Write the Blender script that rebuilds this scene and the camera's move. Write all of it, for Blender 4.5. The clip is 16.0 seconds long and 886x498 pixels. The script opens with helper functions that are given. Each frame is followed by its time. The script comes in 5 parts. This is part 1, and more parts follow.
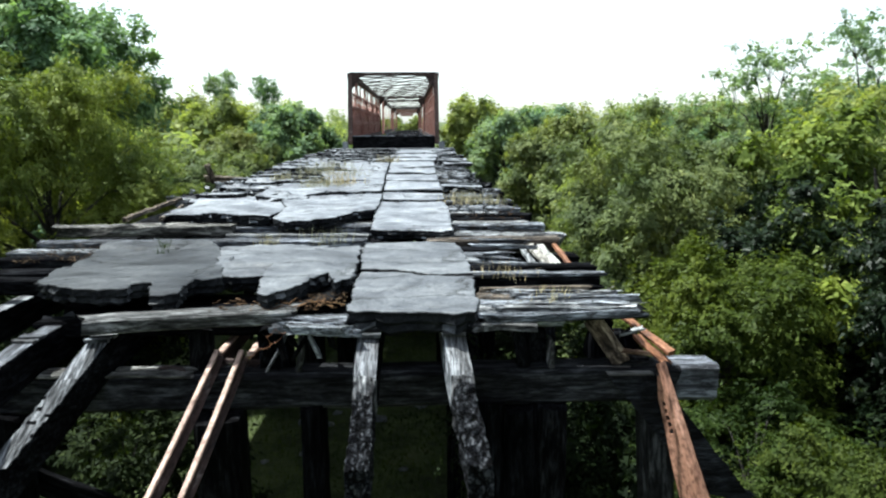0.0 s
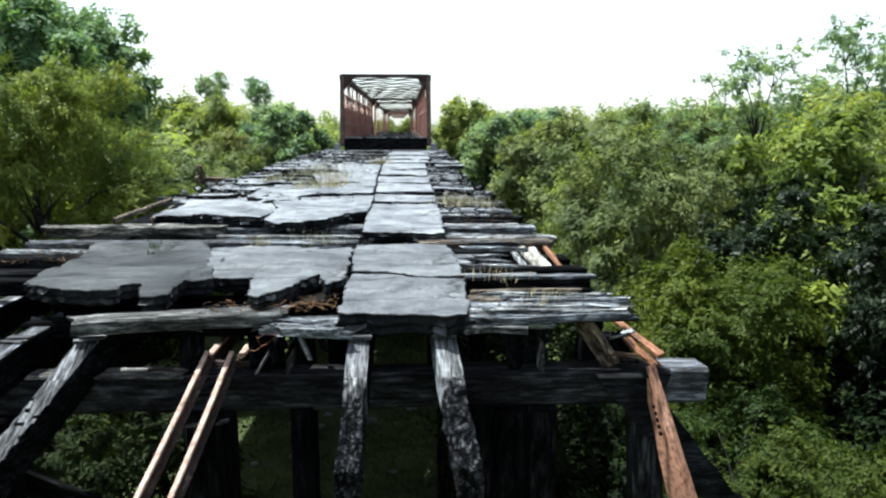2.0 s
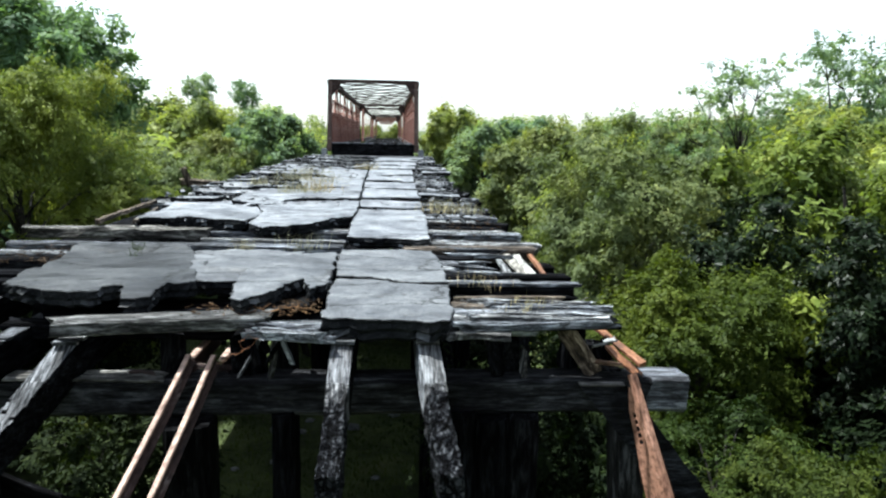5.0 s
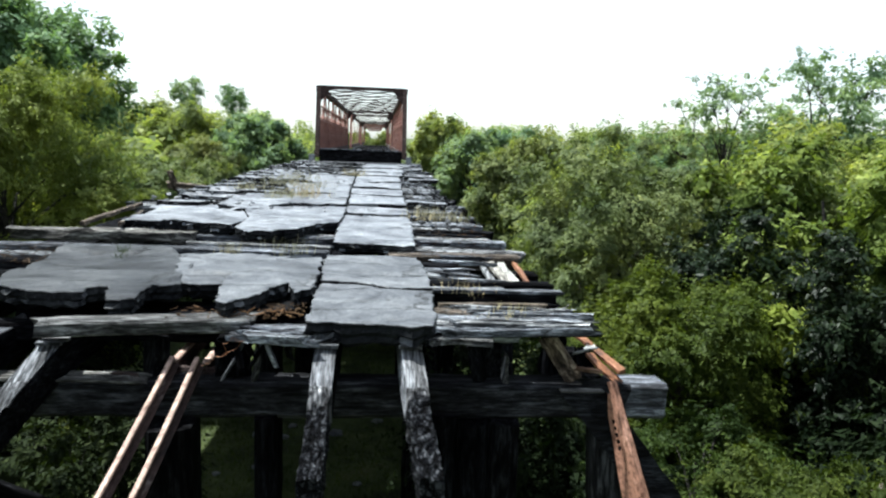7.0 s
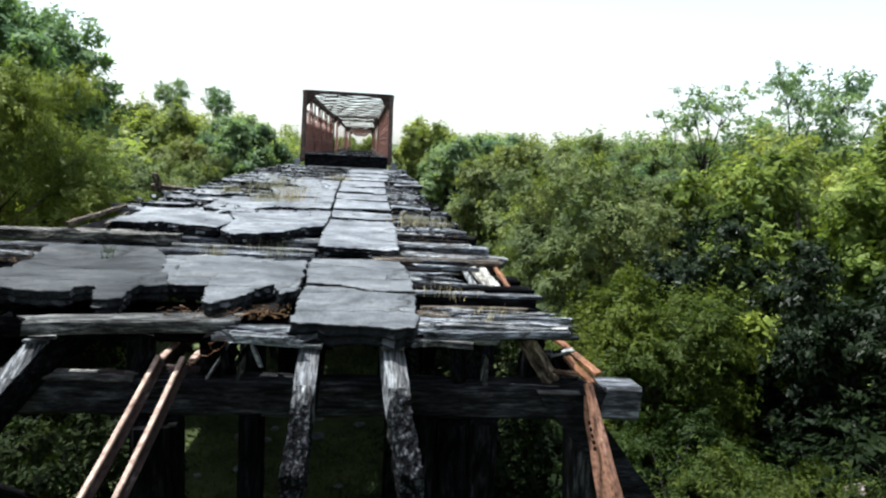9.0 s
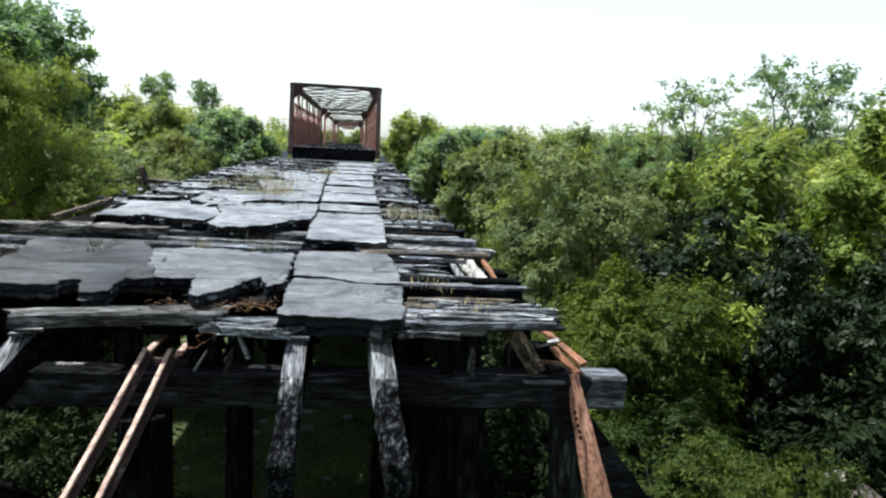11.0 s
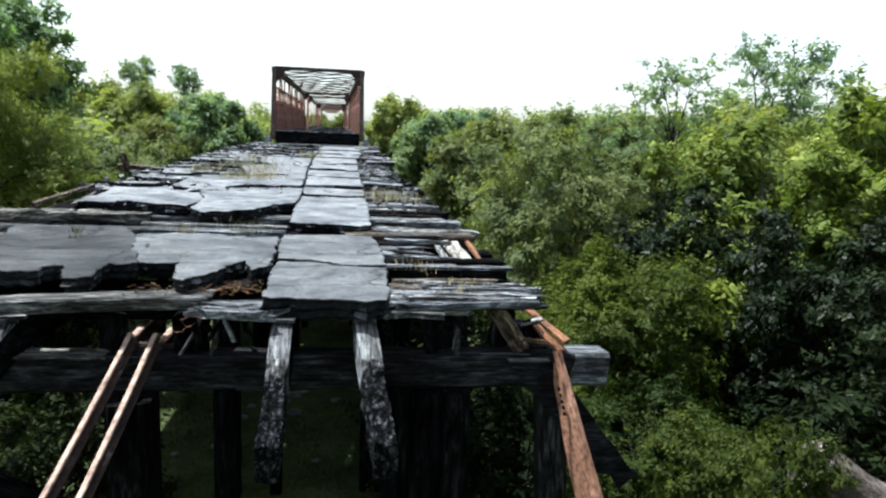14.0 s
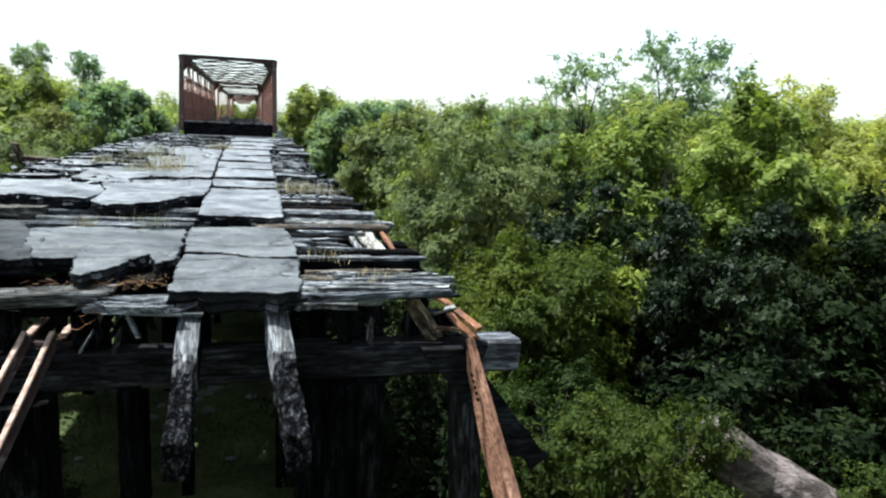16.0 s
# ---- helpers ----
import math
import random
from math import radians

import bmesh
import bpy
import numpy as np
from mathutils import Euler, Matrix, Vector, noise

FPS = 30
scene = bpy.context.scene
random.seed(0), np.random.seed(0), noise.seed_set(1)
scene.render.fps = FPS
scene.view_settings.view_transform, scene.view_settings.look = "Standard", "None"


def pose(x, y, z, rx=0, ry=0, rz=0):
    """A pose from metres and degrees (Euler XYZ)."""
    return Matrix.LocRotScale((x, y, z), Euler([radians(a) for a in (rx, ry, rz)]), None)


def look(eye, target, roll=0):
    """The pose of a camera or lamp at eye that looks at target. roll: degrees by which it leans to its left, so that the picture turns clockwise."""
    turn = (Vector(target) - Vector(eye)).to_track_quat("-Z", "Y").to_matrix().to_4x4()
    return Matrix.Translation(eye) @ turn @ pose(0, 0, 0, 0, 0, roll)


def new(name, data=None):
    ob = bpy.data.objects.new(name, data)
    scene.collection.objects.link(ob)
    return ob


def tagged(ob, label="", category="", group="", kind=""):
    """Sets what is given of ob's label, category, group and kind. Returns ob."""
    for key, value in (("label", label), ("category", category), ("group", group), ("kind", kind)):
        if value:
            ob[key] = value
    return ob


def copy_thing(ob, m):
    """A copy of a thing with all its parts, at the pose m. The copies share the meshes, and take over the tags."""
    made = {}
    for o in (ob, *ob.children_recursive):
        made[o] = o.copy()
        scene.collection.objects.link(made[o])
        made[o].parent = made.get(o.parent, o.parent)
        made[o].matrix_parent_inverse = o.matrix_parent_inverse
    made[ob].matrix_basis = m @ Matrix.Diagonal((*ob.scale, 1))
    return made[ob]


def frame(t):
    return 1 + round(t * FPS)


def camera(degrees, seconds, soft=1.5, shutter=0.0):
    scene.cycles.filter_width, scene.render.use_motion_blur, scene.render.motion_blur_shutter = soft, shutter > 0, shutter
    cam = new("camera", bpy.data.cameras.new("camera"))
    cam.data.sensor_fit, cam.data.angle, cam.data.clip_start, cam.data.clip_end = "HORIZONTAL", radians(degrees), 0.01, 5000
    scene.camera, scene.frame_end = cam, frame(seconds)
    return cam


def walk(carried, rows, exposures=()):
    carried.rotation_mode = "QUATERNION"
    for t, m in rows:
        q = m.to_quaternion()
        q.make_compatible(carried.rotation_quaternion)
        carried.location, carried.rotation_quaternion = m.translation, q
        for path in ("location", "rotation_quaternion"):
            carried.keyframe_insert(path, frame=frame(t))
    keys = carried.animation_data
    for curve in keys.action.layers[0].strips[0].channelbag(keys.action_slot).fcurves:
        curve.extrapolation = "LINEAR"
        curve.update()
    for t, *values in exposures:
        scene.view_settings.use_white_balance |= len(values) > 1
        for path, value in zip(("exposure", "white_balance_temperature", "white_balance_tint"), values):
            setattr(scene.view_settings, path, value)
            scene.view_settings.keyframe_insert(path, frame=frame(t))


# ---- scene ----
from mathutils import geometry

cam = camera(64.0, 16.0, 2.3)
PATH = [
    (0, (0.122, 1.506, 1.389), (0.203, 3.474, 1.043), -0.4),
    (0.5, (0.123, 1.505, 1.391), (0.209, 3.473, 1.046), -0.3),
    (1, (0.123, 1.502, 1.39), (0.215, 3.47, 1.047), -0.2),
    (1.5, (0.124, 1.503, 1.388), (0.223, 3.471, 1.047), -0.1),
    (2, (0.124, 1.498, 1.391), (0.229, 3.466, 1.051), 0.0),
    (2.5, (0.126, 1.497, 1.388), (0.238, 3.465, 1.051), 0.1),
    (3, (0.128, 1.494, 1.388), (0.246, 3.463, 1.053), 0.3),
    (3.5, (0.128, 1.491, 1.388), (0.254, 3.46, 1.057), 0.5),
    (4, (0.13, 1.491, 1.388), (0.262, 3.46, 1.06), 0.7),
    (6.5, (0.139, 1.449, 1.387), (0.31, 3.418, 1.082), 1.8),
    (7, (0.145, 1.405, 1.39), (0.328, 3.374, 1.092), 2.1),
    (7.5, (0.145, 1.358, 1.391), (0.341, 3.327, 1.103), 2.5),
    (8, (0.149, 1.314, 1.39), (0.355, 3.284, 1.11), 2.8),
    (8.5, (0.145, 1.279, 1.394), (0.362, 3.248, 1.116), 3.0),
    (9, (0.146, 1.246, 1.397), (0.372, 3.214, 1.118), 3.0),
    (11.5, (0.162, 1.2, 1.39), (0.426, 3.159, 1.087), 2.9),
    (12, (0.163, 1.188, 1.389), (0.432, 3.146, 1.079), 2.8),
    (12.5, (0.168, 1.181, 1.381), (0.44, 3.137, 1.065), 2.6),
    (13, (0.17, 1.173, 1.383), (0.444, 3.127, 1.058), 2.5),
    (13.5, (0.172, 1.162, 1.38), (0.451, 3.114, 1.047), 2.4),
    (14, (0.178, 1.162, 1.376), (0.476, 3.11, 1.035), 2.3),
    (14.5, (0.178, 1.167, 1.365), (0.514, 3.108, 1.019), 2.3),
    (15, (0.189, 1.16, 1.361), (0.574, 3.091, 1.01), 2.4),
    (15.5, (0.204, 1.145, 1.36), (0.652, 3.062, 1.006), 2.5),
    (16, (0.223, 1.12, 1.359), (0.746, 3.018, 1.007), 2.7),
]
walk(cam, [(t, look(eye, target, roll)) for t, eye, target, roll in PATH], [(0, 1.34, 6150, 1), (4, 1.34, 6150, 2), (7, 1.27, 6150, 3), (9, 1.14, 6200, 4), (11.5, 1.10, 6200, 4), (14, 1.17, 6150, 3), (16, 1.19, 6150, 1)])

# ---- light ----
SUN_ELEVATION, SUN_AZIMUTH = 69.0, -72.0  # degrees; azimuth from +y towards +x
world = bpy.data.worlds.new("hazy_sky")
scene.world = world
world.use_nodes = True
wn, wl = world.node_tree.nodes, world.node_tree.links
wn.clear()
sky = wn.new("ShaderNodeTexSky")
sky.sky_type = "NISHITA"
sky.sun_disc = False
sky.sun_elevation = radians(SUN_ELEVATION)
sky.sun_rotation = radians(SUN_AZIMUTH)
sky.air_density, sky.dust_density, sky.ozone_density = 1.0, 1.0, 1.0
background = wn.new("ShaderNodeBackground")
background.inputs["Strength"].default_value = 0.11
world_out = wn.new("ShaderNodeOutputWorld")
haze = wn.new("ShaderNodeHueSaturation")
haze.inputs["Saturation"].default_value = 0.36
wl.new(sky.outputs["Color"], haze.inputs["Color"])
wl.new(haze.outputs["Color"], background.inputs["Color"])
wl.new(background.outputs["Background"], world_out.inputs["Surface"])
sun_data = bpy.data.lights.new("sun", "SUN")
sun_data.energy, sun_data.angle, sun_data.color = 5.0, radians(1.2), (1.0, 0.97, 0.93)
sun = new("sun", sun_data)
el, az = radians(SUN_ELEVATION), radians(SUN_AZIMUTH)
sun.matrix_world = look((0, 0, 60), (-60 * math.cos(el) * math.sin(az), -60 * math.cos(el) * math.cos(az), 60 - 60 * math.sin(el)))


# ---- materials ----
def shader(name, roughness=0.8, metallic=0.0):
    mat = bpy.data.materials.new(name)
    mat.use_nodes = True
    n, l = mat.node_tree.nodes, mat.node_tree.links
    b = n["Principled BSDF"]
    b.inputs["Roughness"].default_value = roughness
    b.inputs["Metallic"].default_value = metallic
    b.inputs["Specular IOR Level"].default_value = 0.3
    return mat, n, l, b


def ramp(n, stops):
    r = n.new("ShaderNodeValToRGB")
    e = r.color_ramp.elements
    while len(e) < len(stops):
        e.new(0.5)
    for item, (p, c) in zip(e, stops):
        item.position, item.color = p, (*c, 1)
    return r


def noise_at(n, l, scale, detail=6.0, stretch=(1, 1, 1), rough=0.6, distort=0.0, seeded=True):
    tc = n.new("ShaderNodeTexCoord")
    mp = n.new("ShaderNodeMapping")
    mp.inputs["Scale"].default_value = stretch
    t = n.new("ShaderNodeTexNoise")
    t.noise_dimensions = "4D"
    t.inputs["Scale"].default_value = scale
    t.inputs["Detail"].default_value = detail
    t.inputs["Roughness"].default_value = rough
    t.inputs["Distortion"].default_value = distort
    l.new(tc.outputs["Object"], mp.inputs["Vector"])
    l.new(mp.outputs["Vector"], t.inputs["Vector"])
    if seeded:
        info = n.new("ShaderNodeObjectInfo")
        mul = n.new("ShaderNodeMath")
        mul.operation = "MULTIPLY"
        mul.inputs[1].default_value = 40.0
        l.new(info.outputs["Random"], mul.inputs[0])
        l.new(mul.outputs[0], t.inputs["W"])
    return t


def mix(n, l, fac, a, b, kind="MIX"):
    m = n.new("ShaderNodeMix")
    m.data_type, m.blend_type = "RGBA", kind
    for s, v in ((m.inputs[0], fac), (m.inputs[6], a), (m.inputs[7], b)):
        if isinstance(v, (int, float)):
            s.default_value = v
        elif isinstance(v, tuple):
            s.default_value = (*v, 1)
        else:
            l.new(v, s)
    return m.outputs[2]


def bump(n, l, b, height, strength, distance, after=None):
    k = n.new("ShaderNodeBump")
    k.inputs["Strength"].default_value, k.inputs["Distance"].default_value = strength, distance
    l.new(height, k.inputs["Height"])
    if after:
        l.new(after.outputs["Normal"], k.inputs["Normal"])
    l.new(k.outputs["Normal"], b.inputs["Normal"])
    return k


def wood(name, dark, mid, pale, charred=0.0, roughness=0.8, rise=2.5, gloss=0.18):
    mat, n, l, b = shader(name, roughness)
    b.inputs["Specular IOR Level"].default_value = gloss
    grain = noise_at(n, l, 12.0, 9.0, (0.3, 4.5, rise), 0.75, 0.3)
    patches = noise_at(n, l, 3.0, 8.0, (0.6, 2.6, rise * 0.6), 0.7)
    info = n.new("ShaderNodeObjectInfo")
    g = ramp(n, [(0.40, dark), (0.50, mid), (0.60, pale)])
    l.new(grain.outputs["Fac"], g.inputs["Fac"])
    p = ramp(n, [(0.44, (0.07, 0.07, 0.078)), (0.50, (0.45, 0.46, 0.48)), (0.57, (1.1, 1.13, 1.17))])
    l.new(patches.outputs["Fac"], p.inputs["Fac"])
    colour = mix(n, l, 0.75, g.outputs["Color"], p.outputs["Color"], "MULTIPLY")
    shade = ramp(n, [(0.0, (0.55, 0.55, 0.58)), (0.6, (1, 1, 1)), (1.0, (1.2, 1.14, 1.05))])
    l.new(info.outputs["Random"], shade.inputs["Fac"])
    colour = mix(n, l, 1.0, colour, shade.outputs["Color"], "MULTIPLY")
    k = bump(n, l, b, grain.outputs["Fac"], 0.9, 0.02)
    if charred:
        tc = n.new("ShaderNodeTexCoord")
        warp = noise_at(n, l, 9.0, 6.0, (1, 1, 1), 0.6)
        bent_at = n.new("ShaderNodeVectorMath")
        bent_at.operation = "MULTIPLY_ADD"
        bent_at.inputs[1].default_value = (0.10, 0.10, 0.10)
        l.new(warp.outputs["Color"], bent_at.inputs[0])
        l.new(tc.outputs["Object"], bent_at.inputs[2])
        cells = n.new("ShaderNodeTexVoronoi")
        cells.feature = "DISTANCE_TO_EDGE"
        cells.inputs["Scale"].default_value = 11.0
        l.new(bent_at.outputs[0], cells.inputs["Vector"])
        axis = n.new("ShaderNodeSeparateXYZ")
        l.new(tc.outputs["Object"], axis.inputs[0])
        burn = noise_at(n, l, 5.0, 3.0, (1, 1, 1), 0.5)
        along = n.new("ShaderNodeMath")
        along.operation = "MULTIPLY_ADD"
        along.inputs[1].default_value, along.inputs[2].default_value = 1.0, 6.17
        l.new(axis.outputs["X"], along.inputs[0])
        total = n.new("ShaderNodeMath")
        l.new(along.outputs[0], total.inputs[0])
        l.new(burn.outputs["Fac"], total.inputs[1])
        mask = ramp(n, [(0.0, (0, 0, 0)), (0.12, (1, 1, 1))])
        l.new(total.outputs[0], mask.inputs["Fac"])
        rubble = noise_at(n, l, 17.0, 8.0, (0.7, 1.2, 1), 0.70, 1.0)
        # black char whose pale stops put facet glints into the colour
        facet_glint = ramp(n, [(0.42, (0.002, 0.002, 0.003)), (0.49, (0.008, 0.0085, 0.011)), (0.54, (0.042, 0.045, 0.052)), (0.60, (0.115, 0.12, 0.132)), (0.70, (0.25, 0.25, 0.26))])
        l.new(rubble.outputs["Fac"], facet_glint.inputs["Fac"])
        # shade in the cracks is darkened into the colour too
        crevice_shade = ramp(n, [(0.0, (0.02, 0.02, 0.025)), (0.05, (0.22, 0.22, 0.24)), (0.13, (1, 1, 1))])
        l.new(cells.outputs["Distance"], crevice_shade.inputs["Fac"])
        chunk = mix(n, l, 0.95, facet_glint.outputs["Color"], crevice_shade.outputs["Color"], "MULTIPLY")
        colour = mix(n, l, mask.outputs["Color"], colour, chunk)
        q = bump(n, l, b, cells.outputs["Distance"], 1.0, 0.12, k)
        bump(n, l, b, rubble.outputs["Fac"], 1.0, 0.05, q)
    l.new(colour, b.inputs["Base Color"])
    return mat


def rusty(name, light, dark, roughness=0.7):
    mat, n, l, b = shader(name, roughness, 0.1)
    a = noise_at(n, l, 6.0, 9.0, (0.45, 1.6, 1.6), 0.72, 0.4)
    r = ramp(n, [(0.36, dark), (0.47, tuple(c * 0.8 for c in light)), (0.56, light), (0.64, tuple(min(1, c * 1.5 + 0.07) for c in light))])
    l.new(a.outputs["Fac"], r.inputs["Fac"])
    spots = noise_at(n, l, 34.0, 5.0, (0.6, 1, 1), 0.65)
    sp = ramp(n, [(0.38, (0.4, 0.36, 0.34)), (0.52, (1, 1, 1)), (0.66, (1.3, 1.24, 1.2))])
    l.new(spots.outputs["Fac"], sp.inputs["Fac"])
    l.new(mix(n, l, 0.9, r.outputs["Color"], sp.outputs["Color"], "MULTIPLY"), b.inputs["Base Color"])
    q = bump(n, l, b, a.outputs["Fac"], 0.5, 0.01)
    bump(n, l, b, spots.outputs["Fac"], 0.4, 0.004, q)
    return mat


def paving(name, tone=1.0, sheen=0.5):
    mat, n, l, b = shader(name, 0.5)
    b.inputs["Specular IOR Level"].default_value = sheen
    stain = noise_at(n, l, 1.3, 6.0, (1, 1.5, 1), 0.65, 0.6)
    blotch = noise_at(n, l, 5.0, 5.0, (1, 1.6, 1), 0.7)
    fine = noise_at(n, l, 55.0, 4.0)
    c = ramp(n, [(p_, tuple(v * tone for v in c_)) for p_, c_ in ((0.36, (0.030, 0.034, 0.043)), (0.46, (0.095, 0.103, 0.118)), (0.54, (0.145, 0.155, 0.170)), (0.66, (0.215, 0.226, 0.242)))])
    l.new(stain.outputs["Fac"], c.inputs["Fac"])
    m = ramp(n, [(0.34, (0.42, 0.43, 0.46)), (0.47, (0.90, 0.90, 0.91)), (0.62, (1.18, 1.18, 1.17))])
    l.new(blotch.outputs["Fac"], m.inputs["Fac"])
    f = ramp(n, [(0.36, (0.38, 0.38, 0.40)), (0.5, (0.95, 0.95, 0.95)), (0.66, (1.45, 1.45, 1.45))])
    l.new(fine.outputs["Fac"], f.inputs["Fac"])
    streak = noise_at(n, l, 2.6, 6.0, (0.9, 2.0, 1), 0.65, 0.8)
    st = ramp(n, [(0.38, (0.55, 0.55, 0.56)), (0.55, (1.08, 1.08, 1.08))])
    l.new(streak.outputs["Fac"], st.inputs["Fac"])
    # hair cracks, mostly across the road
    tc = n.new("ShaderNodeTexCoord")
    mp = n.new("ShaderNodeMapping")
    mp.inputs["Scale"].default_value = (0.7, 2.6, 1.0)
    wob = n.new("ShaderNodeMix")
    wob.data_type = "RGBA"
    wob.inputs[0].default_value = 0.35
    l.new(tc.outputs["Object"], mp.inputs["Vector"])
    l.new(mp.outputs["Vector"], wob.inputs[6])
    l.new(blotch.outputs["Color"], wob.inputs[7])
    crack = n.new("ShaderNodeTexVoronoi")
    crack.feature = "DISTANCE_TO_EDGE"
    crack.inputs["Scale"].default_value = 0.75
    l.new(wob.outputs[2], crack.inputs["Vector"])
    k = ramp(n, [(0.0, (0.06, 0.06, 0.065)), (0.014, (1, 1, 1))])
    l.new(crack.outputs["Distance"], k.inputs["Fac"])
    colour = mix(n, l, 1.0, c.outputs["Color"], m.outputs["Color"], "MULTIPLY")
    colour = mix(n, l, 1.0, colour, f.outputs["Color"], "MULTIPLY")
    colour = mix(n, l, 0.9, colour, k.outputs["Color"], "MULTIPLY")
    colour = mix(n, l, 0.6, colour, st.outputs["Color"], "MULTIPLY")
    l.new(colour, b.inputs["Base Color"])
    gl = ramp(n, [(0.38, (0.48, 0.48, 0.48)), (0.62, (0.68, 0.68, 0.68))])
    l.new(blotch.outputs["Fac"], gl.inputs["Fac"])
    l.new(gl.outputs["Color"], b.inputs["Roughness"])
    q = bump(n, l, b, stain.outputs["Fac"], 0.6, 0.06)
    q = bump(n, l, b, blotch.outputs["Fac"], 0.5, 0.03, q)
    q = bump(n, l, b, k.outputs["Color"], 0.8, 0.02, q)
    bump(n, l, b, fine.outputs["Fac"], 0.3, 0.008, q)
    return mat


def foliage(name, deep, mid, bright, through_light=0.35, roughness=0.55):
    mat, n, l, b = shader(name, roughness)
    b.inputs["Specular IOR Level"].default_value = 0.1
    geo = n.new("ShaderNodeNewGeometry")
    info = n.new("ShaderNodeObjectInfo")
    r = ramp(n, [(0.0, tuple(0.5 * (a_ + c_) for a_, c_ in zip(deep, mid))), (0.55, mid), (1.0, tuple(0.5 * (a_ + c_) for a_, c_ in zip(bright, mid)))])
    l.new(geo.outputs["Random Per Island"], r.inputs["Fac"])
    patch = noise_at(n, l, 0.7, 3.0)
    pr = ramp(n, [(0.36, (0.55, 0.62, 0.62)), (0.5, (0.95, 0.98, 0.9)), (0.64, (1.45, 1.36, 1.05))])
    l.new(patch.outputs["Fac"], pr.inputs["Fac"])
    tint = ramp(n, [(0.0, (0.82, 0.9, 0.78)), (1.0, (1.15, 1.08, 0.88))])
    l.new(info.outputs["Random"], tint.inputs["Fac"])
    colour = mix(n, l, 1.0, r.outputs["Color"], pr.outputs["Color"], "MULTIPLY")
    colour = mix(n, l, 1.0, colour, tint.outputs["Color"], "MULTIPLY")
    l.new(colour, b.inputs["Base Color"])
    tr = n.new("ShaderNodeBsdfTranslucent")
    l.new(mix(n, l, 1.0, colour, (1.3, 1.35, 0.6), "MULTIPLY"), tr.inputs["Color"])
    ms = n.new("ShaderNodeMixShader")
    ms.inputs[0].default_value = through_light
    l.new(b.outputs["BSDF"], ms.inputs[1])
    l.new(tr.outputs["BSDF"], ms.inputs[2])
    l.new(ms.outputs["Shader"], n["Material Output"].inputs["Surface"])
    return mat


WOOD_GREY = wood("weathered_timber", (0.006, 0.006, 0.007), (0.098, 0.104, 0.116), (0.56, 0.59, 0.63))
WOOD_CAP = wood("creosoted_timber", (0.005, 0.005, 0.006), (0.018, 0.0185, 0.022), (0.060, 0.063, 0.072), roughness=0.85, gloss=0.08)
# darker than charred wood: shade under the deck is put into this colour
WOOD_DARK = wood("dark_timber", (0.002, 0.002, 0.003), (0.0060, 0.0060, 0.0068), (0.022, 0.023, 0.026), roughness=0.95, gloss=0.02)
WOOD_CHAR = wood("charred_timber", (0.01, 0.01, 0.012), (0.28, 0.28, 0.29), (0.75, 0.75, 0.75), 1.0, 0.75, 0.5, 0.05)
WOOD_WHITE = wood("white_painted_wood", (0.25, 0.24, 0.23), (0.6, 0.6, 0.58), (0.8, 0.8, 0.79))
WOOD_END = wood("sky_lit_beam_end", (0.03, 0.03, 0.035), (0.12, 0.125, 0.14), (0.40, 0.42, 0.45))
CHIPS = wood("rusty_wood_chips", (0.05, 0.03, 0.02), (0.24, 0.13, 0.075), (0.5, 0.36, 0.25))
WOOD_OLD = wood("old_brownish_timber", (0.007, 0.007, 0.007), (0.070, 0.068, 0.065), (0.36, 0.355, 0.345))
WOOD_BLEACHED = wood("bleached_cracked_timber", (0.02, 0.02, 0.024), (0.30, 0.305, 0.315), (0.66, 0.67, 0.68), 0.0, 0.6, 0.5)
WOOD_PALE = wood("pale_board", (0.08, 0.075, 0.07), (0.3, 0.29, 0.27), (0.6, 0.58, 0.54))
WOOD_BROWN = wood("brown_timber", (0.01, 0.008, 0.006), (0.08, 0.06, 0.045), (0.36, 0.30, 0.24))
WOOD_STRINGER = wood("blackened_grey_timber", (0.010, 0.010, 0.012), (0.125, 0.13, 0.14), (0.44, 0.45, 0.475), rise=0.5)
LOG_BARK = wood("bare_log", (0.12, 0.088, 0.078), (0.25, 0.20, 0.185), (0.42, 0.355, 0.33))
RUST = rusty("rusted_steel", (0.215, 0.095, 0.048), (0.05, 0.024, 0.017))
RUST_MOTTLED = rusty("mottled_rusted_steel", (0.40, 0.21, 0.145), (0.13, 0.055, 0.035))
RUST_TRUSS = rusty("rusted_truss_steel", (0.25, 0.115, 0.09), (0.10, 0.05, 0.042))
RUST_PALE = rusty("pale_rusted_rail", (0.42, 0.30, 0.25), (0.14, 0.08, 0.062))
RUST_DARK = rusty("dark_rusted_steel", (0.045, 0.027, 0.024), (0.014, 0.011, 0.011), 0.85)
# tones darker near, paler far: grazing sheen is put into the asphalt's colour
PAVING = paving("worn_asphalt", 1.2)
# broken tar darkened further: shade on the edge faces is put into the colour
TAR_SHADED = paving("shaded_tar_edge", 0.13, 0.04)
PAVING_DARK = paving("dark_asphalt", 0.26, 0.2)
PAVING_STRIP = paving("pale_sheen_asphalt", 1.4)
PAVING_GREY = paving("grey_worn_asphalt", 0.62)
CONCRETE = paving("weathered_concrete")
BARK = wood("bark", (0.012, 0.011, 0.009), (0.035, 0.031, 0.026), (0.085, 0.075, 0.065))
LEAF_WILLOW = foliage("willow_leaves", (0.050, 0.070, 0.020), (0.132, 0.168, 0.054), (0.245, 0.285, 0.105), 0.44)
LEAF_GREY = foliage("grey_green_leaves", (0.050, 0.066, 0.036), (0.134, 0.156, 0.080), (0.265, 0.285, 0.165), 0.38)
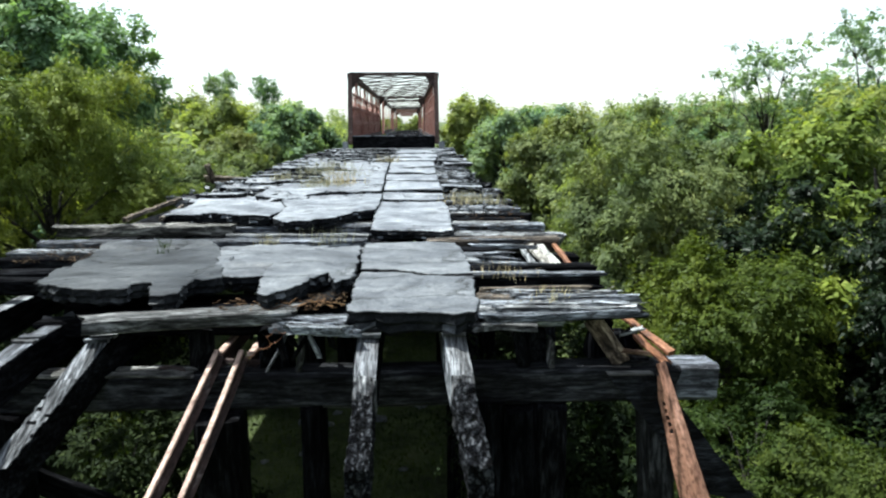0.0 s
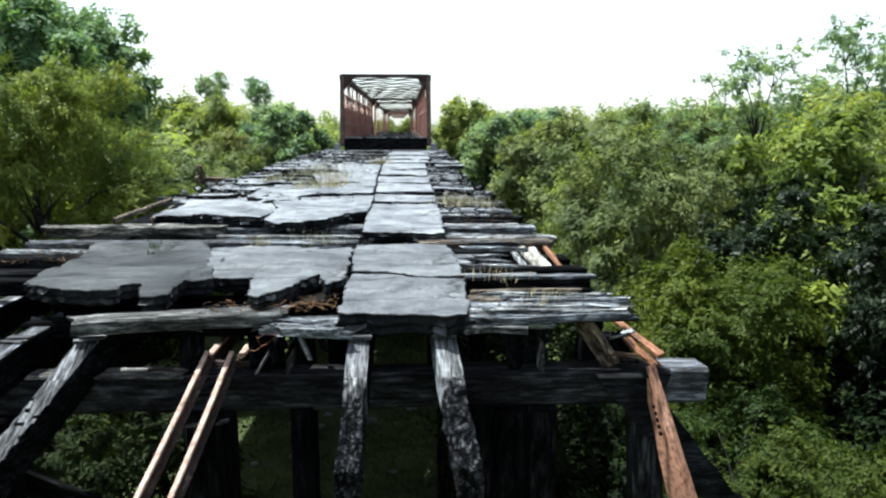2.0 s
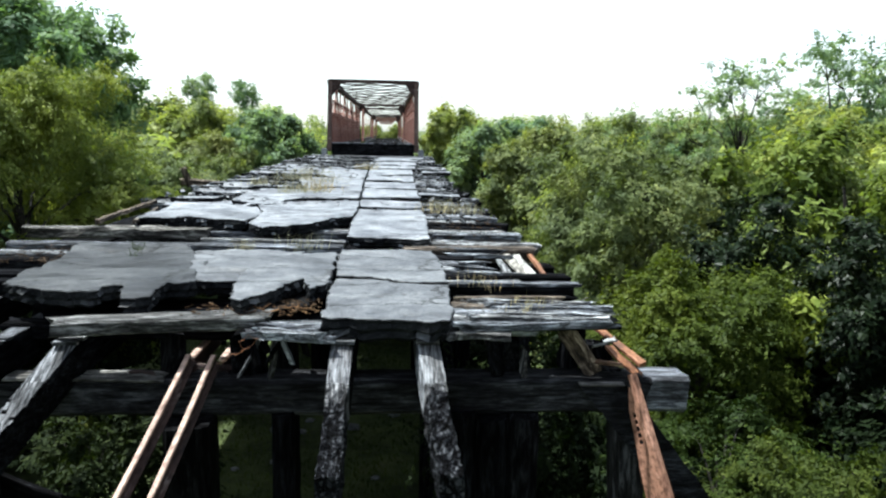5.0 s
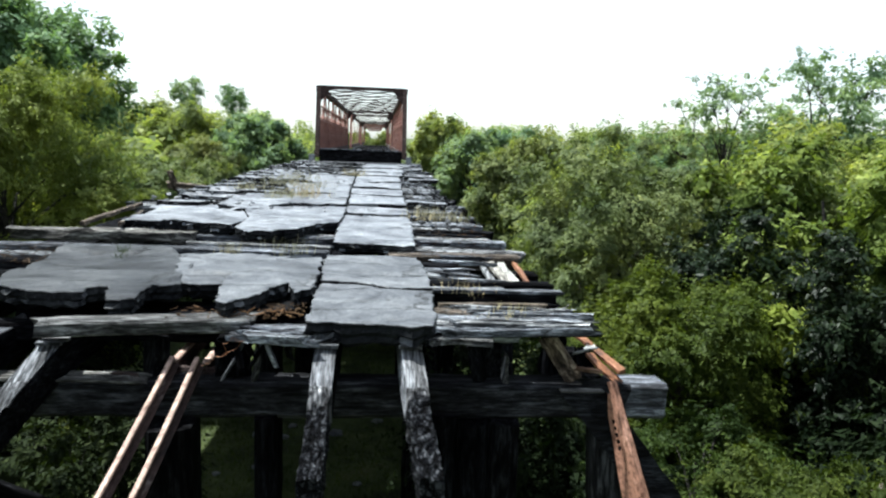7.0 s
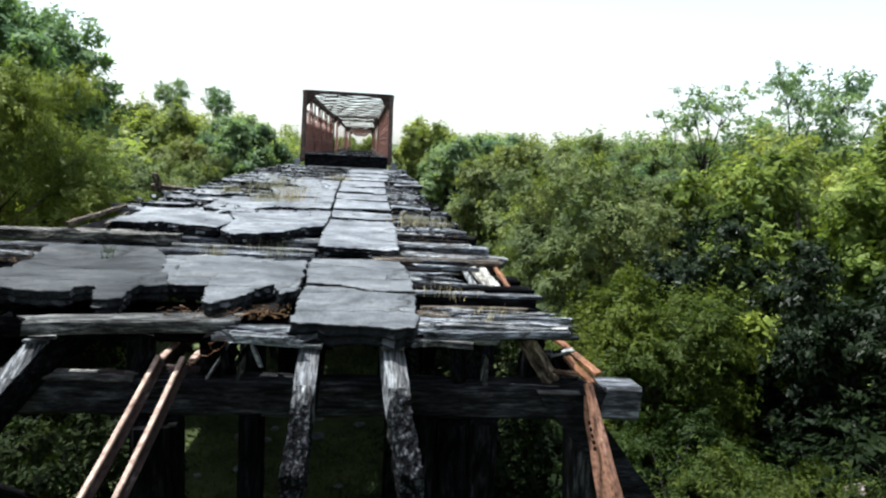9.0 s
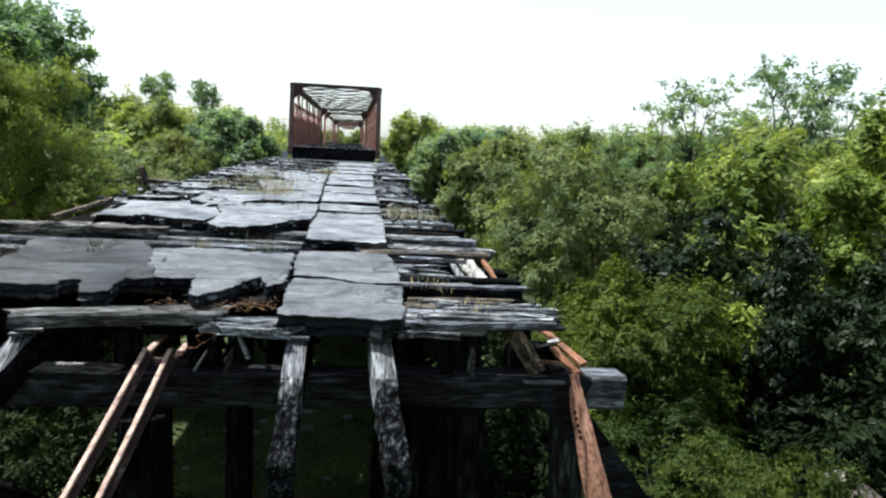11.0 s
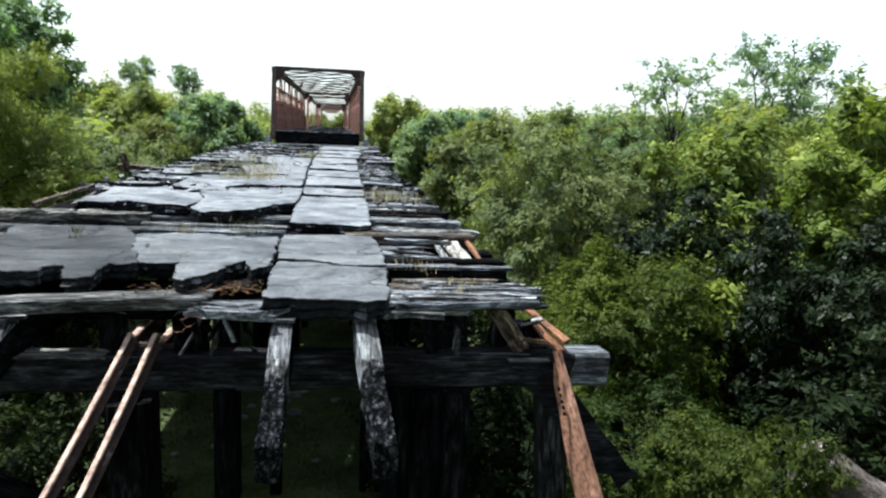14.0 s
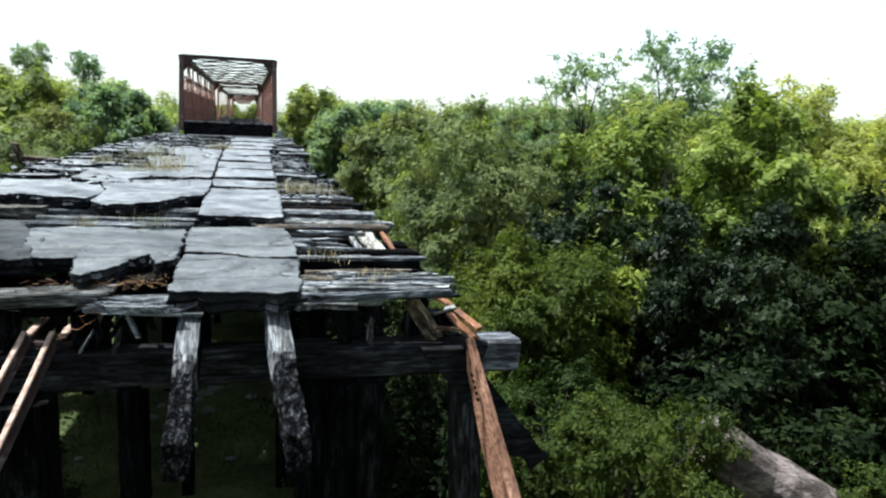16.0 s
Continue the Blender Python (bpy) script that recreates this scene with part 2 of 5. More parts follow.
LEAF_BRIGHT = foliage("bright_leaves", (0.022, 0.038, 0.010), (0.056, 0.076, 0.016), (0.115, 0.140, 0.034), 0.4)
# darker olive than the bush behind: weaker sun is put into the colour
LEAF_SHADED = foliage("shaded_olive_leaves", (0.014, 0.024, 0.006), (0.031, 0.047, 0.013), (0.076, 0.100, 0.031), 0.36, 0.6)
# near black, both: shade in thickets and undergrowth is put into the leaf colour
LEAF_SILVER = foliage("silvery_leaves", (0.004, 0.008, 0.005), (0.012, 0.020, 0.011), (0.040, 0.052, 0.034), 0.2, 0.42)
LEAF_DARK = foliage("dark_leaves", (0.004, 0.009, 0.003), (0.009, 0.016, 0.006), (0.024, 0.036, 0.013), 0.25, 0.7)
LEAF_YELLOW = foliage("yellow_green_leaves", (0.095, 0.115, 0.050), (0.195, 0.225, 0.105), (0.32, 0.345, 0.185), 0.5)
LEAF_OLIVE = foliage("olive_leaves", (0.094, 0.118, 0.048), (0.215, 0.245, 0.098), (0.36, 0.385, 0.165), 0.48)
LEAF_FRESH = foliage("fresh_leaves", (0.030, 0.052, 0.016), (0.130, 0.170, 0.048), (0.28, 0.33, 0.125), 0.38, 0.5)
# paler and bluer than the leaves themselves: air haze is put into the colour
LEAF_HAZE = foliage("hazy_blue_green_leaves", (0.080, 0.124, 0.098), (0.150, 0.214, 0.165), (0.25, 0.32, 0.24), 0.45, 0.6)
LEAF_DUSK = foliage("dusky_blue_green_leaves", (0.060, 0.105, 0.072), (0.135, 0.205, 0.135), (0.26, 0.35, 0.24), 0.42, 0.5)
# far woods lightened the same way, with haze put into their green
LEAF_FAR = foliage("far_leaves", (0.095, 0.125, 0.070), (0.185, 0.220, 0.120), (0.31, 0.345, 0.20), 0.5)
DRY_LITTER = foliage("dry_leaf_litter", (0.02, 0.014, 0.011), (0.06, 0.036, 0.027), (0.17, 0.105, 0.08), 0.0, 0.8)
DRY_GRASS = foliage("dry_grass_blades", (0.24, 0.19, 0.14), (0.42, 0.355, 0.28), (0.58, 0.52, 0.43), 0.02)
GREEN_GRASS = foliage("green_grass_blades", (0.026, 0.040, 0.012), (0.055, 0.078, 0.024), (0.09, 0.115, 0.042), 0.15)


def ground_material():
    mat, n, l, b = shader("mossy_ground", 0.95)
    a = noise_at(n, l, 1.1, 10.0, (1, 1, 1), 0.72, 0.5)
    r = ramp(n, [(0.3, (0.018, 0.020, 0.010)), (0.45, (0.040, 0.054, 0.018)), (0.58, (0.075, 0.098, 0.033)), (0.75, (0.12, 0.125, 0.065))])
    l.new(a.outputs["Fac"], r.inputs["Fac"])
    l.new(r.outputs["Color"], b.inputs["Base Color"])
    f = noise_at(n, l, 6.0, 6.0)
    bump(n, l, b, f.outputs["Fac"], 0.8, 0.15)
    return mat


GROUND = ground_material()


# ---- builders ----
def mesh_object(name, verts, faces, material, parent=None, label=""):
    me = bpy.data.meshes.new(name)
    me.from_pydata(verts, [], faces)
    me.materials.append(material)
    ob = new(name, me)
    if parent:
        ob.parent = parent
    if label:
        ob["label"] = label
    return ob


def part(name, bm, material, parent=None, label="", at=None):
    me = bpy.data.meshes.new(name)
    bm.to_mesh(me)
    bm.free()
    me.materials.append(material)
    ob = new(name, me)
    if parent:
        ob.parent = parent
    if at is not None:
        ob.matrix_basis = at
    if label:
        ob["label"] = label
    return ob


def root(name, at=None):
    ob = new(name)
    ob.empty_display_size = 0.2
    if at is not None:
        ob.matrix_basis = at
    return ob


def timber_mesh(rng, length, width, height, rough=0.012, ragged=0.05, steps=None, taper=0.0):
    """A worn beam along x, centred, its top at z = 0: chamfered section, split and uneven ends."""
    steps = steps or max(5, int(length / 0.16))
    w, h, c = width / 2, height, min(width, height) * 0.12
    ring = [(-w, -h + c), (-w, -c), (-w + c, 0), (0, 0.0), (w - c, 0), (w, -c), (w, -h + c), (w - c, -h), (-w + c, -h)]
    verts, faces = [], []
    sway = rng.uniform(0, 9)
    for i in range(steps + 1):
        u = i / steps
        for j, (y, z) in enumerate(ring):
            x = (u - 0.5) * length
            if i in (0, steps):
                x += rng.uniform(-ragged, ragged)
            s = 1 - taper * u
            wob = noise.noise((x * 2.3 + sway, y * 9, z * 9 + sway))
            verts.append((x, y * s + rough * wob * 1.3 + rough * 1.5 * math.sin(u * 3 + sway), z * s + (rough * noise.noise((x * 3.1, y * 8 + sway, z * 7)) if z < -c / 2 else rough * 1.2 * noise.noise((x * 4.0, y * 14, sway)))))
    k = len(ring)
    for i in range(steps):
        for j in range(k):
            faces.append((i * k + j, i * k + (j + 1) % k, (i + 1) * k + (j + 1) % k, (i + 1) * k + j))
    faces.append(tuple(range(k))[::-1])
    faces.append(tuple(steps * k + j for j in range(k)))
    return verts, faces


def timber(name, rng, a, b, width, height, material, parent=None, label="", roll=0.0, **more):
    """A beam whose top runs from a to b."""
    a, b = Vector(a), Vector(b)
    d = b - a
    v, f = timber_mesh(rng, d.length, width, height, **more)
    ob = mesh_object(name, v, f, material, parent, label)
    q = d.to_track_quat("X", "Z").to_matrix().to_4x4()
    ob.matrix_basis = Matrix.Translation((a + b) / 2) @ q @ pose(0, 0, 0, roll, 0, 0)
    return ob


def slab_mesh(rng, outline, thick, jag=0.03, step=0.09, warp=0.014, pieces=1.4, settle=0.03, net=0.06):
    """A broken plate: the outline is broken up into small jags, the top is a fine net that sags, the edges are worn."""
    pts = []
    n = len(outline)
    for i in range(n):
        p, q = Vector(outline[i]), Vector(outline[(i + 1) % n])
        m = max(1, int((q - p).length / step))
        side = Vector((-(q - p).y, (q - p).x)).normalized()
        for k in range(m):
            o = p.lerp(q, k / m)
            o = o + side * jag * (1.3 * noise.noise((o.x * 3.5, o.y * 3.5, 3.1)) + rng.uniform(-0.7, 0.7)) + (q - p).normalized() * rng.uniform(-0.3, 0.3) * step
            pts.append(o)
    turn = rng.uniform(-0.15, 0.15)
    seat = rng.uniform(0, 50)

    def top(p):
        """Sags between the timbers, and lies in a few pieces that have settled unevenly along cracks across the road."""
        z = warp * 2 * noise.noise((p.x * 0.9, p.y * 0.9, 1.7 + seat)) + warp * 0.8 * noise.noise((p.x * 4, p.y * 4, 5.2))
        v = (p.y + turn * p.x + 0.16 * noise.noise((p.x * 2.1, p.y * 1.2, seat)) + 0.05 * noise.noise((p.x * 9, p.y * 9, seat))) * pieces + seat
        u = (p.x + 0.3 * noise.noise((p.y * 2.0, p.x, seat + 4))) * 0.45 + seat
        row, col = math.floor(v), math.floor(u)
        h = noise.cell((row + 0.5, col + 0.5, 2.5))
        z += settle * (h - 0.5) + settle * 0.8 * (v - row - 0.5) * (noise.cell((row + 0.5, col + 0.5, 7.5)) - 0.6)
        gap = min(v - row, row + 1 - v) / pieces
        if gap < 0.022:
            z -= 0.016 * (1 - gap / 0.022)
        return z

    bm = bmesh.new()
    rings = []
    for shrink, drop in ((0.07, thick), (0.02, thick * 0.82), (0.035, thick * 0.6), (0.0, thick * 0.42), (0.015, thick * 0.2), (0.0, 0.012), (0.006, 0.003), (0.016, 0.0)):
        ring = []
        for i, p in enumerate(pts):
            e = (pts[(i + 1) % len(pts)] - pts[i - 1]).normalized()
            bite = 0.03 * noise.noise((p.x * 14, p.y * 14, drop * 40 + seat)) + 0.02 * noise.noise((p.x * 45, p.y * 45, drop * 60)) if drop > 0.015 else 0.0
            q = p + Vector((-e.y, e.x)) * max(-0.012, shrink + bite)
            ring.append(bm.verts.new((q.x, q.y, top(q) - drop * (1 + 0.25 * noise.noise((p.x * 9, p.y * 9, seat)) * (drop > 0.015)))))
        rings.append(ring)
    for lo, hi in zip(rings, rings[1:]):
        for i in range(len(pts)):
            j = (i + 1) % len(pts)
            bm.faces.new((lo[i], lo[j], hi[j], hi[i]))
    bm.faces.new(rings[0][::-1])
    rim = [Vector((v.co.x, v.co.y)) for v in rings[-1]]
    k = len(rim)
    xs, ys = [p.x for p in rim], [p.y for p in rim]
    inner = []
    for i in range(int((max(xs) - min(xs)) / net) + 1):
        for j in range(int((max(ys) - min(ys)) / net) + 1):
            inner.append(Vector((min(xs) + (i + rng.uniform(-0.3, 0.3)) * net, min(ys) + (j + rng.uniform(-0.3, 0.3)) * net)))
    flat = geometry.delaunay_2d_cdt(rim + inner, [(i, (i + 1) % k) for i in range(k)], [], 1, 1e-5)
    sheet = [bm.verts.new((p.x, p.y, top(p))) for p in flat[0]]
    for f in flat[2]:
        face = bm.faces.new([sheet[i] for i in f])
        face.normal_update()
        if face.normal.z < 0:
            face.normal_flip()
        face.smooth = True
    return bm


def ccw(poly):
    area = sum(poly[i][0] * poly[(i + 1) % len(poly)][1] - poly[(i + 1) % len(poly)][0] * poly[i][1] for i in range(len(poly)))
    return list(poly) if area > 0 else list(poly)[::-1]


def slab(rng, outline, z, thick, parent, name="asphalt_slab", tilt=(0, 0), label="", material=None, **more):
    cx = sum(p[0] for p in outline) / len(outline)
    cy = sum(p[1] for p in outline) / len(outline)
    bm = slab_mesh(rng, [(x - cx, y - cy) for x, y in ccw(outline)], thick, **more)
    ob = part(name, bm, material or PAVING, parent, label, pose(cx, cy, z, tilt[0], tilt[1], 0))
    ob.data.materials.append(TAR_SHADED)
    # steep edge faces take the shade-darkened tar
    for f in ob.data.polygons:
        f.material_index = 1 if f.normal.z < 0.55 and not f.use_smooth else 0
    return ob


def leaves_object(name, centres, rights, ups, material, parent=None, label=""):
    """Many small pointed leaves in one mesh: centre, half width and half length of each."""
    n = len(centres)
    v = np.empty((n, 3, 3), np.float32)
    v[:, 0] = centres + rights - ups * 0.7
    v[:, 1] = centres + ups * 1.1
    v[:, 2] = centres - rights - ups * 0.7
    me = bpy.data.meshes.new(name)
    me.vertices.add(n * 3)
    me.vertices.foreach_set("co", v.reshape(-1))
    me.loops.add(n * 3)
    me.loops.foreach_set("vertex_index", np.arange(n * 3, dtype=np.int32))
    me.polygons.add(n)
    me.polygons.foreach_set("loop_start", np.arange(0, n * 3, 3, dtype=np.int32))
    me.update(calc_edges=True)
    me.validate()
    me.materials.append(material)
    ob = new(name, me)
    if parent:
        ob.parent = parent
    if label:
        ob["label"] = label
    return ob


def leaf_cloud(gen, clumps, per_area, size, droop=0.0, slim=0.45, fill=0.35, sprig=0):
    """Leaves over and within ellipsoid clumps (x, y, z, radius, squash); with sprig, strung along twigs of so many leaves."""
    cs, rs, us = [], [], []
    for x, y, z, r, squash in clumps:
        n = int(per_area * r * r)
        if n < 1:
            continue
        if sprig:
            m = max(5, n // sprig)
            d0 = gen.normal(size=(m, 3))
            d0[:, 2] += 0.25
            d0 /= np.linalg.norm(d0, axis=1)[:, None]
            own = gen.integers(0, m, n)
            reach0 = gen.uniform(0.72, 1.22, m)[own]
            along0 = 1 - gen.random(n) ** 1.6 * (0.75 if fill > 0.3 else 0.6)
            d = d0[own]
            curl = gen.normal(size=(m, 3))[own] * 0.16
            p = (d + curl * (along0 ** 2)[:, None]) * (r * reach0 * along0)[:, None] + gen.normal(size=(n, 3)) * (size * 0.9)
            p[:, 2] -= droop * 0.22 * r * along0 ** 2
        else:
            d = gen.normal(size=(n, 3))
            d /= np.linalg.norm(d, axis=1)[:, None]
            reach = np.where(gen.random(n) < fill, gen.random(n) ** 0.5, 0.8 + 0.28 * gen.random(n) ** 1.5)
            lump = 1 + 0.22 * np.sin(d[:, 0] * 5 + x * 3) * np.cos(d[:, 1] * 6 + y) + 0.12 * np.sin(d[:, 2] * 9 + z * 5)
            p = d * (reach * lump * r)[:, None]
        p[:, 2] *= squash
        face = d * 0.8 + gen.normal(size=(n, 3)) * 0.42
        face[:, 2] += 0.6
        face /= np.linalg.norm(face, axis=1)[:, None]
        along = gen.normal(size=(n, 3)) + (d * 0.8 if sprig else 0.0)
        along[:, 2] -= droop
        along -= face * np.sum(along * face, axis=1)[:, None]
        along /= np.linalg.norm(along, axis=1)[:, None] + 1e-6
        side = np.cross(face, along)
        s = size * gen.uniform(0.6, 1.35, n)[:, None]
        cs.append(p + (x, y, z))
        us.append(along * s)
        rs.append(side * s * slim)
    return np.concatenate(cs), np.concatenate(rs), np.concatenate(us)


def tube(bm, path, radii, sides=7):
    """A tapered limb along a path."""
    rings = []
    for i, p in enumerate(path):
        d = (Vector(path[min(i + 1, len(path) - 1)]) - Vector(path[max(i - 1, 0)])).normalized()
        a = d.orthogonal().normalized()
        b = d.cross(a)
        rings.append([bm.verts.new(Vector(p) + (a * math.cos(k * math.tau / sides) + b * math.sin(k * math.tau / sides)) * radii[i]) for k in range(sides)])
    for lo, hi in zip(rings, rings[1:]):
        for k in range(sides):
            bm.faces.new((lo[k], lo[(k + 1) % sides], hi[(k + 1) % sides], hi[k]))
    bm.faces.new(rings[0][::-1])
    bm.faces.new(rings[-1])


def tree(name, seed, height, spread, leaf, leaf_mat, density, label, category, low=0.15, clump=0.28, count=16, droop=0.2, slim=0.45, airy=False, fill=0.22, sprig=26):
    """A tree or bush with its base at the origin: trunk and limbs in one part, the crown of single leaves in another."""
    rng = random.Random(seed)
    gen = np.random.default_rng(seed)
    thing = tagged(root(name), label, category)
    bm = bmesh.new()
    clumps = []
    r0 = 0.028 * height
    lean = (rng.uniform(-0.1, 0.1) * height, rng.uniform(-0.1, 0.1) * height)
    stem = [(lean[0] * u * u, lean[1] * u * u, height * 0.85 * u) for u in (0, 0.25, 0.5, 0.75, 1.0)]
    tube(bm, stem, [r0, r0 * 0.8, r0 * 0.6, r0 * 0.4, r0 * 0.12], 8)
    for i in range(count):
        u = low + (0.97 - low) * (i + 0.5) / count
        az_ = i * 2.4 + rng.uniform(-0.5, 0.5)
        wide = spread * (0.55 + 0.55 * math.sin(math.pi * min(1, (u - low) / (1 - low) * 0.85 + 0.12))) * rng.uniform(0.6, 1.05)
        base = Vector((lean[0] * (u * 0.8) ** 2, lean[1] * (u * 0.8) ** 2, height * 0.85 * u * 0.85))
        tip = Vector((base.x + math.cos(az_) * wide, base.y + math.sin(az_) * wide, height * u + rng.uniform(-0.03, 0.06) * height))
        mid = base.lerp(tip, 0.5) + Vector((0, 0, 0.05 * height))
        rr = r0 * 0.4 * (1.1 - u)  + 0.006 * height ** 0.5
        tube(bm, [base, mid, tip], [rr, rr * 0.65, rr * 0.2], 5)
        if airy:
            for k in range(8):
                twig = tip + Vector((rng.uniform(-1, 1), rng.uniform(-1, 1), rng.uniform(-0.4, 1.2))) * spread * 0.42
                tube(bm, [mid.lerp(tip, 0.6), twig], [rr * 0.3, rr * 0.1], 4)
                clumps.append((twig.x, twig.y, twig.z, spread * clump * rng.uniform(0.35, 0.95), 0.7))
        else:
            rad = spread * clump * rng.uniform(0.8, 1.35)
            clumps.append((tip.x * 0.8, tip.y * 0.8, tip.z - rad * 0.3, rad, rng.uniform(0.75, 1.1)))
            for k in range(3):
                clumps.append((tip.x * 0.85 + rng.uniform(-1, 1) * rad, tip.y * 0.85 + rng.uniform(-1, 1) * rad, tip.z + rng.uniform(-0.9, 0.7) * rad, rad * rng.uniform(0.35, 0.65), 0.9))
    part("trunk", bm, BARK, thing)
    c, r, u = leaf_cloud(gen, clumps, density, leaf, droop, slim, fill, sprig)
    leaves_object("crown", c, r, u, leaf_mat, thing)
    return thing


# ---- ground and far country ----
def ground_height(x, y):
    far = math.hypot(x + 1.5, y - 10)
    z = -5.0 + 0.25 * noise.noise((x * 0.12, y * 0.12, 0.3)) + 0.6 * noise.noise((x * 0.03, y * 0.03, 4.0))
    rise = max(0.0, min(1.0, (far - 70) / 130))
    open_water = max(0.0, min(1.0, (abs(x + 1.0) - 8.0) / 18.0))
    z += rise * rise * (3 - 2 * rise) * (6.0 if x > 0 else 7.6) * open_water
    if far > 260:
        z += (far - 260) * 0.004 * open_water
    return z


def ground_sheet():
    ticks = [-1800, -1000, -600, -400, -300, -240, -200, -170, -140, -115, -95, -80, -66, -54, -44, -36, -30, -25, -21, -18, -15, -12.5, -10, -8, -6, -4, -2, 0]
    line = ticks + [-t for t in ticks[-2::-1]]
    verts = [(x - 1.5, y + 10, ground_height(x - 1.5, y + 10)) for y in line for x in line]
    k = len(line)
    faces = [(j * k + i, j * k + i + 1, (j + 1) * k + i + 1, (j + 1) * k + i) for j in range(k - 1) for i in range(k - 1)]
    ob = mesh_object("ground", verts, faces, GROUND)
    for p in ob.data.polygons:
        p.use_smooth = True
    tagged(ob, "dark mossy river flat with grass under the trestle", "ground", kind="structure")


ground_sheet()


# ---- trestle bents, stringers, rails ----
def front_brace(y, thing):
    """A plank spiked aslant over the face of the cap beam, its top cut level and bleached, its foot broken off."""
    rng = random.Random(61)
    bm = bmesh.new()
    n = 14
    rows = []
    for k in range(n + 1):
        u = k / n
        z = -0.655 - 1.16 * u
        x = 1.70 + 0.94 * u + (0.02 * noise.noise((u * 6, 1.0, 2.0)))
        w = 0.40 - 0.03 * u + 0.02 * noise.noise((u * 8, 5.0, 3.0))
        end = 0.10 * (u > 0.99)
        rows.append([bm.verts.new(p) for p in ((x + end, y, z + end * 0.4), (x + w * 0.5, y - 0.004, z - end * 0.6), (x + w, y, z + end * 0.5), (x + w, y - 0.075, z + end * 0.5), (x + w * 0.5, y - 0.08 - rng.uniform(0, 0.006), z - end), (x + end, y - 0.075, z + end * 0.4))])
    for lo, hi in zip(rows, rows[1:]):
        for j in range(6):
            bm.faces.new((lo[j], lo[(j + 1) % 6], hi[(j + 1) % 6], hi[j]))
    bm.faces.new(rows[0][::-1])
    bm.faces.new(rows[-1])
    bmesh.ops.recalc_face_normals(bm, faces=bm.faces[:])
    brace = part("brace", bm, WOOD_CAP, thing, "dark plank brace spiked over the cap beam")
    timber("brace_top", rng, (1.71, y - 0.042, -0.645), (2.08, y - 0.042, -0.648), 0.078, 0.014, WOOD_PALE, brace, "bleached level-cut top of the brace", rough=0.003, ragged=0.01)


def bent(y, seed, braced=True):
    rng = random.Random(seed)
    thing = tagged(root("trestle_bent"), "blackened timber trestle bent with cap beam and posts", "trestle bent", "trestle bents")
    timber("cap_beam", rng, (-5.6, y, -0.62), (2.30 if braced else 2.66, y, -0.62), 0.30, 0.31, WOOD_CAP if braced else WOOD_DARK, thing, "dark squared cap beam with paler end", rough=0.015)
    # the three posts near x = 1.1 are added where deep shade lies
    for x in (-4.9, -3.1, -1.31, -0.655, 0.86, 1.12, 1.38, 2.27):
        foot = ground_height(x, y) - 0.3
        w = {-1.31: 0.37, -0.655: 0.19, 0.86: 0.25, 1.12: 0.27, 1.38: 0.25}.get(x, rng.uniform(0.22, 0.30))
        lean_x = 0.12 if x > 2 else (-0.12 if x < -4 else 0.0)
        # outer post lighter: light and shade are put into the posts' timber
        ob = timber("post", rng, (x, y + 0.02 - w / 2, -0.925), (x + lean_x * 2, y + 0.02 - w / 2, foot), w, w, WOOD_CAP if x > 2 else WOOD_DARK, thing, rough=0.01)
    if braced:
        front_brace(y - 0.155, thing)
        timber("brace", rng, (-4.7, y + 0.20, -0.95), (1.9, y + 0.20, -4.2), 0.22, 0.08, WOOD_DARK, thing, roll=90)
    # end clear of the deck's shade: its sky light is put into paler timber
    if braced:
        timber("end_cap", rng, (2.285, y + 0.006, -0.616), (2.67, y + 0.006, -0.622), 0.315, 0.318, WOOD_END, thing, "grey beam end, bleached and paled for sky light", rough=0.006, ragged=0.012)
    return thing


for i, y in enumerate((7.25, 12.4, 17.6, 22.8, 28.0, 33.2, 38.4, 43.6)):
    bent(y, 100 + i, i == 0)


